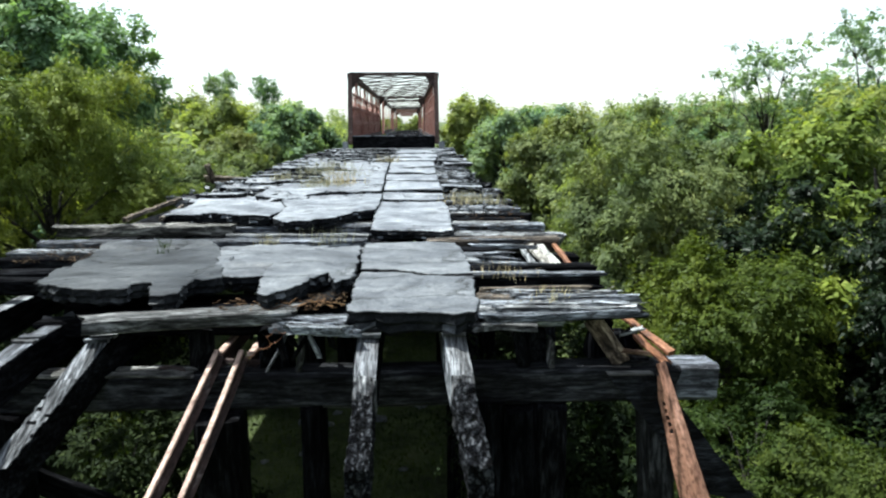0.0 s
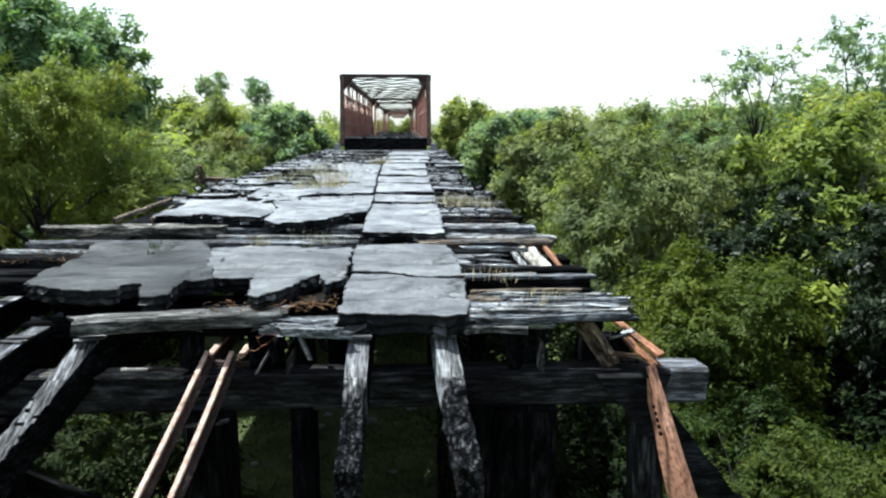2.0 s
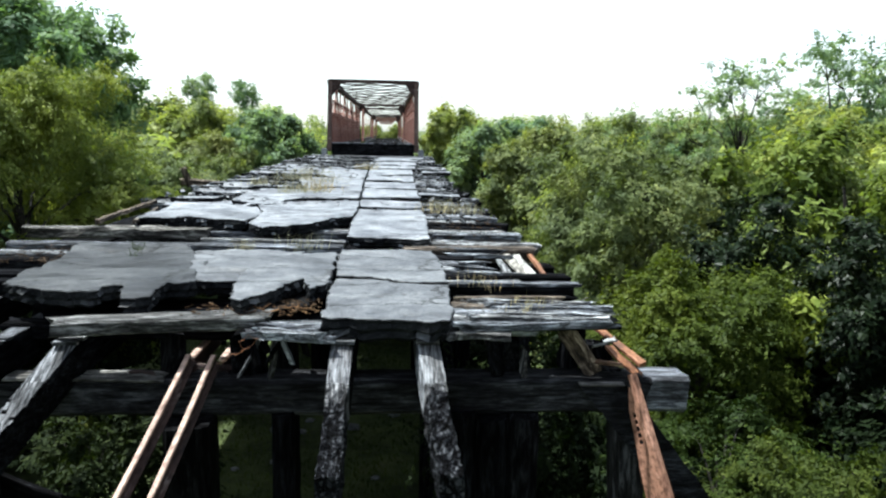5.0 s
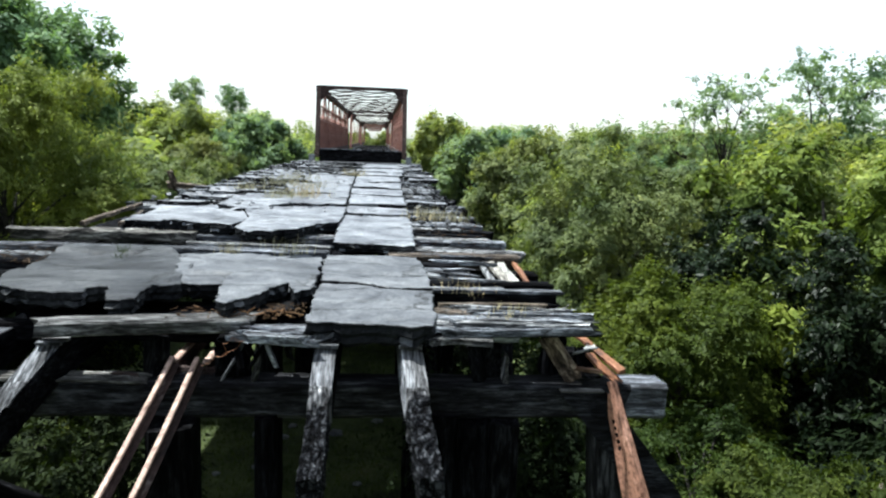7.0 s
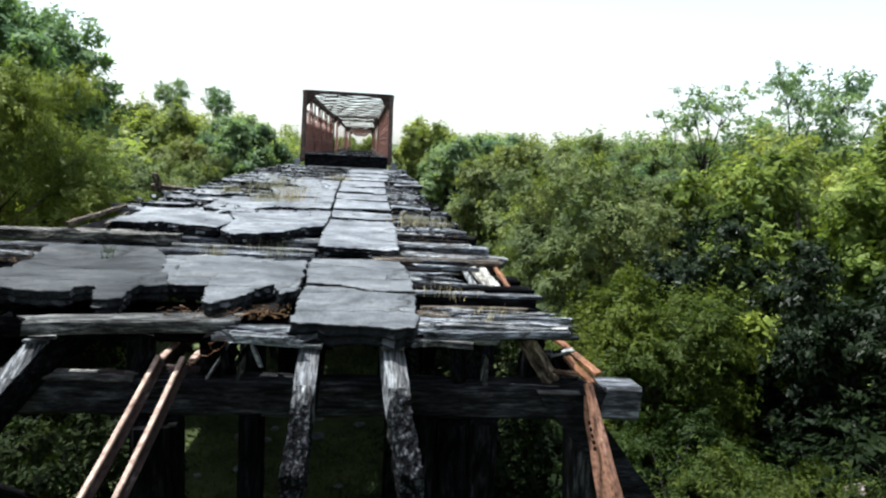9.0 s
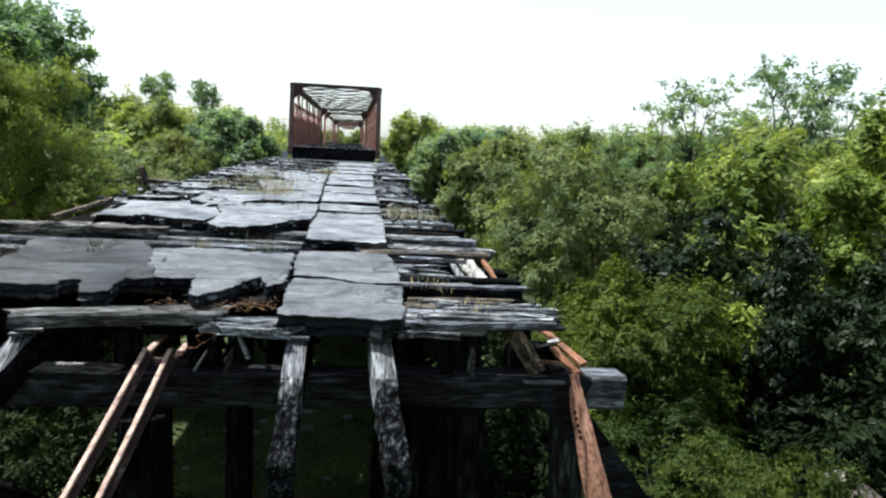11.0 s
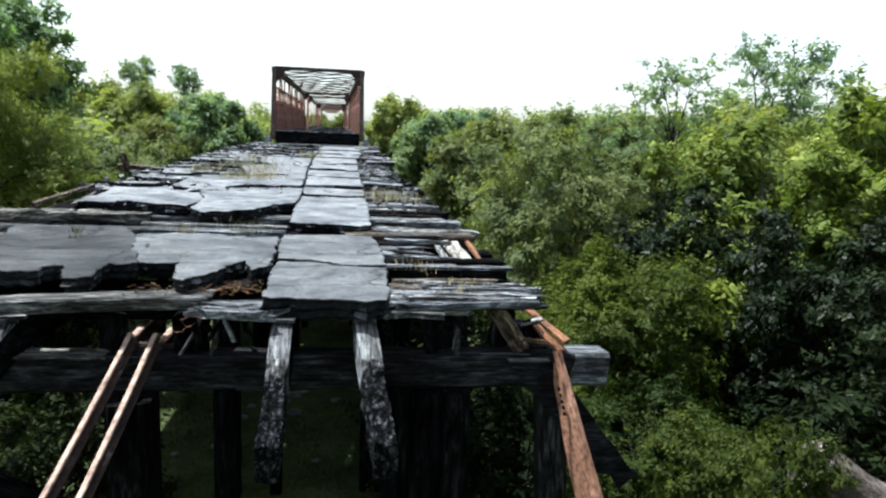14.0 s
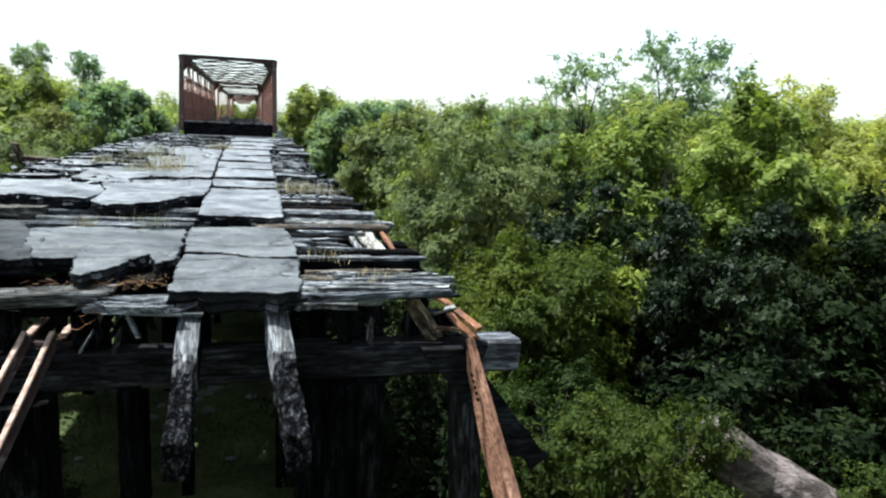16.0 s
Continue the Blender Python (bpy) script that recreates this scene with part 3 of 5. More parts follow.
def broken_stringer(seed, x, reach, droop, shift, width, depth, material, label, burn=1.0, thin=0.0, bend=(7.2, -0.315)):
    """A beam that lies under the deck and sags beyond the bent: one mesh, its outer part burnt into chunks."""
    rng = random.Random(seed)
    pts = [Vector((x, 12.0 + (bend[0] - 12.0) * k / 8, -0.315 + (bend[1] + 0.315) * k / 8)) for k in range(8)]
    steps = 60
    a = radians(droop)
    for k in range(steps + 1):
        u = reach * k / steps
        pts.append(Vector((x + shift * u / reach, bend[0] - math.cos(a) * u, bend[1] - math.sin(a) * u)))
    top = [(-0.46 + 0.92 * k / 8, 0.0) for k in range(9)]
    ring = [(-0.5, -0.95), (-0.5, -0.65), (-0.5, -0.35), (-0.5, -0.06)] + top + [(0.5, -0.06), (0.5, -0.35), (0.5, -0.65), (0.5, -0.95), (0.0, -1.0)]
    verts, faces = [], []
    sway = seed * 3.7
    for i, p in enumerate(pts):
        u = max(0.0, (i - 8) / steps)
        burnt = burn * max(0.0, min(1.0, (u - 0.30) / 0.12)) * (1.0 if u < 0.93 else 0.5)
        edge_l = burnt * (0.10 * noise.noise((u * 9, sway, 1)) + 0.06 * noise.noise((u * 31, sway, 2)))
        edge_r = burnt * (0.10 * noise.noise((u * 9, sway, 5)) + 0.06 * noise.noise((u * 31, sway, 6)))
        for ax, az_ in ring:
            off = edge_l * (0.5 - ax) + edge_r * (0.5 + ax) - 0.08 * burnt * ax
            dip = 0.0
            if az_ > -0.1:
                cell = noise.cell((u * reach * 17 + sway, ax * 3.4 + 5.0, sway))
                dip = burnt * (0.006 + 0.048 * cell * cell + 0.012 * noise.noise((u * 60, ax * 9, sway)))
            verts.append((-p.y + rng.uniform(-0.004, 0.004), p.x + (ax + off) * width * (1 - thin * u), p.z + az_ * depth - dip))
    k = len(ring)
    thing = tagged(root("stringer", pose(0, 0, 0, 0, 0, -90)), label, "stringer", "broken stringers")
    cut = 8 + int(steps * 0.36)
    for name, lo, hi, note in (("beam", 0, cut, ""), ("broken_end", cut, len(pts) - 1, "charred and splintered outer end")):
        faces = []
        for i in range(hi - lo):
            for j in range(k):
                faces.append((i * k + j, (i + 1) * k + j, (i + 1) * k + (j + 1) % k, i * k + (j + 1) % k))
        if lo == 0:
            faces.append(tuple(range(k)))
        else:
            faces.append(tuple((hi - lo) * k + j for j in range(k))[::-1])
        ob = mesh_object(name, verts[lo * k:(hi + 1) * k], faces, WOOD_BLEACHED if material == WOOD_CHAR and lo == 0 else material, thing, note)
        # shade on side faces is put into darker timber, less on stringer 2
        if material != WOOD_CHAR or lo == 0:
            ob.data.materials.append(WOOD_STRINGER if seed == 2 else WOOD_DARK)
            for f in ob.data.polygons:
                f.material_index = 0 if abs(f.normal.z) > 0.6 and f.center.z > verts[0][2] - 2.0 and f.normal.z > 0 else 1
    for y, wide in ((bend[0] - 0.06, 0.05), (bend[0] + 0.07, 0.09)):
        timber("packing_board", rng, (-y, x - width * 0.52, bend[1] + 0.018), (-y, x + width * 0.52, bend[1] + 0.016), wide, 0.03, WOOD_STRINGER, thing, rough=0.004, ragged=0.008, steps=4)
    return thing


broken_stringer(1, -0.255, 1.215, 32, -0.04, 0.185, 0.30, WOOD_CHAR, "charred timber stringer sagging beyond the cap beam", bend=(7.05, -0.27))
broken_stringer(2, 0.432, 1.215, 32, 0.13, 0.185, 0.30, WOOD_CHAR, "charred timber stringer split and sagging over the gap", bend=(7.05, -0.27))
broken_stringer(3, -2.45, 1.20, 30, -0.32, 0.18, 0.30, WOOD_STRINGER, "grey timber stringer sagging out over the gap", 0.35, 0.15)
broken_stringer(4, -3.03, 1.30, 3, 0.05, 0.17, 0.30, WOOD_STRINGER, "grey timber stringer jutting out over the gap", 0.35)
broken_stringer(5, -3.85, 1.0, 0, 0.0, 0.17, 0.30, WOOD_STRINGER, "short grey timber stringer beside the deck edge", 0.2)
for i, x in enumerate((-4.7, -3.98, -3.12, -2.5, -1.1, -0.27, 0.44, 1.75)):
    rng = random.Random(40 + i)
    for a, b in ((12.0, 22.8), (22.8, 33.2), (33.2, 44.0)):
        ob = timber("stringer", rng, (x, a + 0.02, -0.315), (x, b - 0.02, -0.315), 0.18, 0.30, WOOD_DARK, steps=8)
        tagged(ob, "dark timber stringer under the deck", "stringer", "stringers")
for x in (-1.1, 1.15):
    ob = timber("stringer", random.Random(77), (x, 7.3, -0.315), (x, 12.0, -0.315), 0.18, 0.30, WOOD_DARK, steps=10, ragged=0.1)
    tagged(ob, "dark broken timber stringer under the deck", "stringer", "stringers")


def rail(a, b, material, label, size=1.0, roll=0.0):
    """A steel rail, its head's top running from a to b: the bright head over a web and foot darkened for shade."""
    a, b = Vector(a), Vector(b)
    d = b - a
    n = max(6, int(d.length / 0.15))
    thing = tagged(root("steel_rail", Matrix.Translation((a + b) / 2) @ d.to_track_quat("X", "Z").to_matrix().to_4x4() @ pose(0, 0, 0, roll, 0, 0)), label, "rail", "fallen rails")
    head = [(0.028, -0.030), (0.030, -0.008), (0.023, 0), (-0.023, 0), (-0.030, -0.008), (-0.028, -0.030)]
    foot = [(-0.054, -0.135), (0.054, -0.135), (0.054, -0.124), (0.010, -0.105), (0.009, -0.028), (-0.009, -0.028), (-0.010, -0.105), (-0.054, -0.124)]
    # shade under the head is put into a darker rust for web and foot
    for name, sec, mat, note in (("head", head, material, ""), ("web_and_foot", foot, RUST_DARK, "rusted web and foot, darkened for shade")):
        verts, faces = [], []
        k = len(sec)
        for i in range(n + 1):
            x = (i / n - 0.5) * d.length
            sag = -0.02 * math.sin(math.pi * i / n)
            for y, z in sec:
                wear = 0.0015 * noise.noise((x * 14, y * 60, z * 60))
                verts.append((x, y * size + wear, z * size + sag + wear))
        for i in range(n):
            for j in range(k):
                faces.append((i * k + j, i * k + (j + 1) % k, (i + 1) * k + (j + 1) % k, (i + 1) * k + j))
        faces.append(tuple(range(k))[::-1])
        faces.append(tuple(n * k + j for j in range(k)))
        mesh_object(name, verts, faces, mat, thing, note)
    return thing


def hang(x, y, z, angle, length, dx=0.0):
    return (x, y, z), (x + dx, y - length * math.cos(radians(angle)), z - length * math.sin(radians(angle)))


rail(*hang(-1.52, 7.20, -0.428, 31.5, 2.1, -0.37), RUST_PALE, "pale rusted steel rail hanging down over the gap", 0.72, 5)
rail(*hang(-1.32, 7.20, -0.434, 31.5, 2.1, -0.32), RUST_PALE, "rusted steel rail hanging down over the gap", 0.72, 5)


def hanging_channel():
    """A bent, widening angle: a holed web plate beside a narrow raised flange that starts higher up."""
    length, t = 2.3, 0.012
    a, b = Vector((2.135, 7.0, -0.66)), Vector((2.60, 6.30, -2.55))
    thing = tagged(root("steel_channel", Matrix.Translation(a) @ (b - a).to_track_quat("X", "Y").to_matrix().to_4x4()), "orange rusted steel channel with bolt holes hanging from the cap beam", "steel channel")
    holes = [0.235 + 0.056 * k for k in range(5)]
    xs = sorted([0.0, 0.08, 0.16, 0.58, 0.75, 0.95, 1.2, 1.5, 1.9, length] + [h + d for h in holes for d in (-0.018, 0.018)])
    bm = bmesh.new()

    def wide(x):
        return 0.09 + 0.10 * min(1.0, x / 1.2)

    def across(x, v):
        return -v * wide(x) + 0.006 * math.sin(x * 5)

    rows = [0.0, 0.38, 0.72, 1.0]
    grid = [[bm.verts.new((x, across(x, v), 0.004 * math.sin(x * 7 + v * 3))) for v in rows] for x in xs]
    for i in range(len(xs) - 1):
        for j in range(len(rows) - 1):
            mid = (xs[i] + xs[i + 1]) / 2
            if j == 1 and any(abs(mid - h) < 0.01 for h in holes):
                continue
            bm.faces.new((grid[i][j], grid[i + 1][j], grid[i + 1][j + 1], grid[i][j + 1]))
    grown = bmesh.ops.extrude_face_region(bm, geom=bm.faces[:])
    bmesh.ops.translate(bm, verts=[v for v in grown["geom"] if isinstance(v, bmesh.types.BMVert)], vec=(0, 0, -t))
    bmesh.ops.recalc_face_normals(bm, faces=bm.faces[:])
    part("web_plate", bm, RUST_MOTTLED, thing)
    bm = bmesh.new()
    ring = []
    for x in [-0.10, -0.04, 0.05, 0.2, 0.4, 0.7, 1.0, 1.4, 1.9, length]:
        y0, y1 = across(max(0, x), -0.03), across(max(0, x), -0.03) + 0.042 + 0.03 * min(1.0, max(0, x))
        z = 0.005 * math.sin(x * 4)
        ring.append([bm.verts.new(p) for p in ((x, y0, z), (x, y0 + 0.004, z + 0.022), (x, y1 - 0.006, z + 0.02), (x, y1, z + 0.008), (x, y1, z - 0.055), (x, y0, z - 0.03))])
    for lo, hi in zip(ring, ring[1:]):
        for k in range(6):
            bm.faces.new((lo[k], hi[k], hi[(k + 1) % 6], lo[(k + 1) % 6]))
    bm.faces.new(ring[0])
    bm.faces.new(ring[-1][::-1])
    bmesh.ops.recalc_face_normals(bm, faces=bm.faces[:])
    part("flange", bm, RUST_MOTTLED, thing, "raised pale-edged flange")


hanging_channel()

# ---- deck: transverse timbers and asphalt ----
deck = tagged(root("bridge_deck"), "ruined timber trestle deck with broken asphalt topping", "bridge deck", kind="structure")
rng = random.Random(5)
DZ = -0.115  # top of the deck timbers


def deck_timber(a, b, width=0.2, height=0.19, material=None, **more):
    return timber("deck_timber", rng, a, b, width, height, material or rng.choice((WOOD_GREY, WOOD_GREY, WOOD_DARK)), deck, **more)


# the broken front
deck_timber((-2.55, 7.12, DZ), (-0.85, 7.30, DZ + 0.01), 0.26, 0.115, WOOD_OLD, ragged=0.08)
deck_timber((-0.98, 7.06, DZ - 0.075), (-0.38, 7.02, DZ - 0.085), 0.16, 0.06, WOOD_GREY, ragged=0.1, rough=0.02)
deck_timber((0.58, 7.02, DZ - 0.075), (1.06, 7.0, DZ - 0.09), 0.16, 0.05, WOOD_OLD, ragged=0.1, rough=0.02)
deck_timber((0.56, 7.10, DZ - 0.10), (1.0, 7.12, DZ - 0.11), 0.12, 0.05, WOOD_GREY, ragged=0.12, rough=0.02)
deck_timber((-0.87, 7.24, DZ - 0.045), (1.33, 7.24, DZ - 0.045), 0.2, 0.12, WOOD_GREY, ragged=0.1, rough=0.025)
deck_timber((0.3, 7.14, DZ + 0.02), (1.93, 7.13, DZ + 0.025), 0.10, 0.045, WOOD_GREY, ragged=0.05, rough=0.018)
deck_timber((0.7, 7.08, DZ - 0.03), (1.98, 7.10, DZ - 0.025), 0.12, 0.05, WOOD_DARK, ragged=0.06, rough=0.02)
deck_timber((0.5, 7.04, DZ - 0.005), (1.62, 7.05, DZ - 0.01), 0.05, 0.03, WOOD_GREY, ragged=0.1, rough=0.015)
deck_timber((0.2, 7.32, DZ + 0.02), (1.90, 7.34, DZ), 0.2, 0.10, WOOD_GREY, ragged=0.1, rough=0.02)
deck_timber((0.3, 7.58, DZ + 0.01), (1.85, 7.60, DZ), 0.17, 0.10, WOOD_BROWN, ragged=0.1, rough=0.02)
# one raised timber in two: light top and shaded front put into colour
deck_timber((0.2, 8.36, DZ + 0.05), (2.05, 8.40, DZ + 0.035), 0.11, 0.035, WOOD_GREY, ragged=0.03, rough=0.008)
deck_timber((0.3, 8.38, DZ + 0.012), (1.98, 8.41, DZ - 0.005), 0.10, 0.17, WOOD_DARK, ragged=0.03)
deck_timber((0.75, 8.05, DZ - 0.02), (1.75, 8.08, DZ - 0.03), 0.05, 0.05, WOOD_BROWN, ragged=0.08)
deck_timber((0.72, 8.2, DZ - 0.05), (1.9, 8.17, DZ - 0.05), 0.08, 0.06, WOOD_DARK, ragged=0.08)
deck_timber((0.68, 8.56, DZ + 0.01), (1.25, 8.55, DZ + 0.005), 0.06, 0.05, WOOD_GREY, ragged=0.08)
deck_timber((0.2, 8.75, DZ - 0.02), (1.5, 8.75, DZ - 0.02), 0.14, 0.18, WOOD_GREY, ragged=0.05)
deck_timber((0.2, 9.0, DZ), (2.05, 9.02, DZ), 0.18, 0.18, WOOD_DARK, ragged=0.06)
deck_timber((0.2, 9.45, DZ), (1.2, 9.45, DZ), 0.2, 0.18, WOOD_GREY, ragged=0.08)
deck_timber((0.2, 9.75, DZ), (1.15, 9.72, DZ), 0.16, 0.18, WOOD_GREY, ragged=0.08)
deck_timber((0.2, 10.15, DZ), (1.1, 10.12, DZ), 0.16, 0.18, WOOD_DARK, ragged=0.08)
deck_timber((0.3, 10.75, DZ + 0.02), (2.05, 10.78, DZ + 0.02), 0.24, 0.2, WOOD_BROWN, ragged=0.06)
deck_timber((0.3, 11.1, DZ + 0.03), (2.1, 11.15, DZ + 0.02), 0.2, 0.18, WOOD_GREY, ragged=0.12)
deck_timber((0.3, 11.5, DZ), (1.95, 11.5, DZ), 0.24, 0.2, WOOD_DARK)
for i in range(9):
    y = 6.98 + i * 0.095 + rng.uniform(-0.02, 0.02)
    a = rng.uniform(0.66, 1.1)
    deck_timber((a, y, DZ + rng.uniform(0.0, 0.045)), (min(2.05, a + rng.uniform(0.5, 1.3)), y + rng.uniform(-0.04, 0.04), DZ + rng.uniform(0.0, 0.04)), rng.uniform(0.025, 0.06), 0.06, WOOD_GREY, ragged=0.1, rough=0.012)
for i in range(6):
    y = 6.95 + i * 0.06
    a = rng.uniform(-1.0, -0.75)
    deck_timber((a, y, DZ - 0.07 + rng.uniform(0.0, 0.04)), (a + rng.uniform(0.35, 0.6), y + rng.uniform(-0.03, 0.03), DZ - 0.06), rng.uniform(0.03, 0.06), 0.07, WOOD_GREY, ragged=0.1, rough=0.012)
for i in range(10):
    y = rng.uniform(8.2, 12.2)
    a = rng.uniform(0.66, 1.0)
    deck_timber((a, y, DZ + 0.03), (a + rng.uniform(0.3, 0.8), y + rng.uniform(-0.05, 0.05), DZ + 0.02), rng.uniform(0.03, 0.08), 0.06, WOOD_GREY, ragged=0.1, rough=0.012)
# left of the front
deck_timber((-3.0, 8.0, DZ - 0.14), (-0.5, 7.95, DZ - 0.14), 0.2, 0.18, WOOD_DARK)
# these two added near black to stand for the shade in the hole
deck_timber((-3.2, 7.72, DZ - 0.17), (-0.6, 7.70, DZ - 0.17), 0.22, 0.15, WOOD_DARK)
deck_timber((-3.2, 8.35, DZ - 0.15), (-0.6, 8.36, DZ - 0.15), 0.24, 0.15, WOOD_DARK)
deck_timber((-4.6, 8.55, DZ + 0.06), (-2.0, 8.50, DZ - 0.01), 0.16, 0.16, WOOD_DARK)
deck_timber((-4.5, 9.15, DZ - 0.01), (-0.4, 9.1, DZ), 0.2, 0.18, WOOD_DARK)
deck_timber((-4.6, 9.75, DZ + 0.03), (-3.0, 9.7, DZ + 0.03), 0.2, 0.18, WOOD_DARK)
deck_timber((-4.7, 10.1, DZ + 0.05), (-0.4, 10.2, DZ), 0.2, 0.18, WOOD_GREY)
deck_timber((-4.8, 10.9, DZ + 0.03), (-0.5, 10.85, DZ + 0.02), 0.2, 0.18, WOOD_GREY)
deck_timber((-2.4, 11.1, DZ + 0.06), (-0.5, 11.05, DZ + 0.05), 0.12, 0.16, WOOD_GREY)
deck_timber((-5.05, 12.0, DZ + 0.08), (-2.6, 12.1, DZ + 0.06), 0.24, 0.16, WOOD_OLD, rough=0.03, ragged=0.12)
y = 12.3
while y < 43.5:
    left = rng.uniform(-5.5, -4.1) if y > 15.8 else rng.uniform(-4.15, -3.6)
    right = rng.uniform(1.5, 2.15)
    w = rng.uniform(0.17, 0.24)
    cut = rng.random()
    if cut < 0.25:
        m = rng.uniform(-3.5, 0.5)
        deck_timber((left, y, DZ), (m, y + rng.uniform(-0.03, 0.03), DZ), w, 0.18, ragged=0.1)
        deck_timber((m + 0.15, y, DZ), (right, y, DZ), w, 0.18, ragged=0.1)
    else:
        deck_timber((left, y + rng.uniform(-0.04, 0.04), DZ + rng.uniform(-0.02, 0.03)), (right, y + rng.uniform(-0.04, 0.04), DZ + rng.uniform(-0.02, 0.03)), w, 0.18, ragged=0.08)
    y += w + rng.choice((0.08, 0.12, 0.2, 0.3, 0.45))

# unseen boards laid lengthwise under the far timbers, added to block the sun
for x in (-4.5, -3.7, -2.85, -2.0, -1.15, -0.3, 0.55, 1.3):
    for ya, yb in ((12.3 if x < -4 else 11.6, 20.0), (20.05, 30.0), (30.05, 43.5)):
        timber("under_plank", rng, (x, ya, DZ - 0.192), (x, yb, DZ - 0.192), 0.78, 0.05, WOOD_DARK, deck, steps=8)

# asphalt: the raised wheel strip
STRIP = [
    ((-0.43, 7.03), (0.625, 6.91), (0.64, 7.30), (0.68, 8.02), (0.2, 8.10), (-0.05, 8.28), (-0.40, 8.30)),
    ((-0.40, 8.32), (-0.05, 8.30), (0.2, 8.13), (0.68, 8.05), (0.67, 9.0), (0.64, 9.94), (0.1, 9.98), (-0.48, 10.0)),
    ((-0.46, 10.93), (0.64, 10.83), (0.68, 12.4), (0.69, 14.5), (0.1, 14.72), (-0.50, 14.70)),
    ((-0.47, 14.95), (0.70, 14.8), (0.72, 16.0), (0.1, 16.35), (-0.5, 16.3)),
    ((-0.5, 16.42), (0.1, 16.48), (0.72, 16.15), (0.75, 19.2), (-0.55, 19.5)),
]
for y0, y1, left, right in ((19.9, 22.1, -0.59, 0.77), (22.4, 24.7, -0.61, 0.79), (25.1, 28.5, -0.66, 0.86), (29.05, 32.1, -0.81, 1.05), (32.5, 36.5, -0.85, 1.22), (37.0, 43.25, -0.95, 1.37)):
    STRIP.append(((left, y0 + 0.1), (right - 0.02, y0 - 0.1), (right + 0.02, y1 - 0.1), (left - 0.03, y1 + 0.1)))
# farther slabs get paler asphalt, standing in for grazing sheen
for i, poly in enumerate(STRIP):
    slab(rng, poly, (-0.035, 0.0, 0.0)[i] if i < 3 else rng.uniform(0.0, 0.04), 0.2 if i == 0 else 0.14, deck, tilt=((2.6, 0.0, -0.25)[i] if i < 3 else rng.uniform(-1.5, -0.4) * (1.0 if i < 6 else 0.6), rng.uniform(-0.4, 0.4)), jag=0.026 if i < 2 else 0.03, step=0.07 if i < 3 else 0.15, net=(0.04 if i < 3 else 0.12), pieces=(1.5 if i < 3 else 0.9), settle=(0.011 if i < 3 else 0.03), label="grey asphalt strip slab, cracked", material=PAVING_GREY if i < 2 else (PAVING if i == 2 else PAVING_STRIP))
# the broken field beside it
FIELD = [
    ((-3.26, 7.84), (-2.92, 7.62), (-2.54, 7.5), (-2.34, 7.55), (-2.38, 7.73), (-2.22, 7.76), (-2.09, 7.36), (-1.95, 7.32), (-1.85, 7.37), (-1.89, 7.69), (-1.88, 7.93), (-1.78, 8.04), (-1.71, 8.21), (-1.81, 8.7), (-1.79, 9.04), (-2.05, 9.6), (-2.5, 10.4), (-3.7, 10.4), (-3.5, 9.35)),
    ((-1.80, 8.30), (-1.92, 8.85), (-2.12, 9.7), (-0.90, 9.95), (-1.0, 9.14), (-1.18, 8.72), (-1.27, 8.34), (-1.53, 8.24)),
    ((-1.2, 7.33), (-1.27, 7.83), (-1.30, 8.43), (-1.14, 9.12), (-0.98, 9.62), (-0.52, 9.86), (-0.45, 8.74), (-0.455, 7.86), (-0.59, 7.66), (-0.70, 8.05), (-0.77, 7.85), (-0.94, 7.45), (-1.1, 7.22)),
    ((-3.75, 12.45), (-2.75, 12.35), (-2.05, 12.15), (-1.92, 13.0), (-2.26, 14.4), (-3.8, 14.5)),
    ((-1.98, 12.10), (-1.72, 11.55), (-1.05, 12.0), (-0.80, 12.6), (-0.48, 12.78), (-0.48, 14.6), (-0.52, 16.0), (-1.6, 16.1), (-2.3, 14.6), (-1.95, 13.2)),
    ((-2.2, 14.9), (-1.62, 16.15), (-0.54, 16.05), (-0.57, 18.6), (-1.3, 18.9), (-2.1, 18.2), (-2.9, 17.4), (-3.0, 15.6)),
    ((-1.9, 18.5), (-1.3, 18.98), (-0.60, 18.7), (-0.66, 22.4), (-1.5, 22.9), (-2.5, 21.8)),
    ((-1.55, 22.98), (-0.68, 22.5), (-0.72, 27.2), (-1.6, 27.6), (-2.4, 26.0), (-2.2, 24.0)),
]
for i, poly in enumerate(FIELD):
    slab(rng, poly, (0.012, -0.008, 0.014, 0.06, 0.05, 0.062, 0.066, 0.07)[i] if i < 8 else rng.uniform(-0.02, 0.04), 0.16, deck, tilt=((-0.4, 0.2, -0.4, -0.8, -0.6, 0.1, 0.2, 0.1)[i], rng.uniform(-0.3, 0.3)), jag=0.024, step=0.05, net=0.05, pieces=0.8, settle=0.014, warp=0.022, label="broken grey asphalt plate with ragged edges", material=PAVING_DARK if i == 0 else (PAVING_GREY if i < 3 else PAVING))

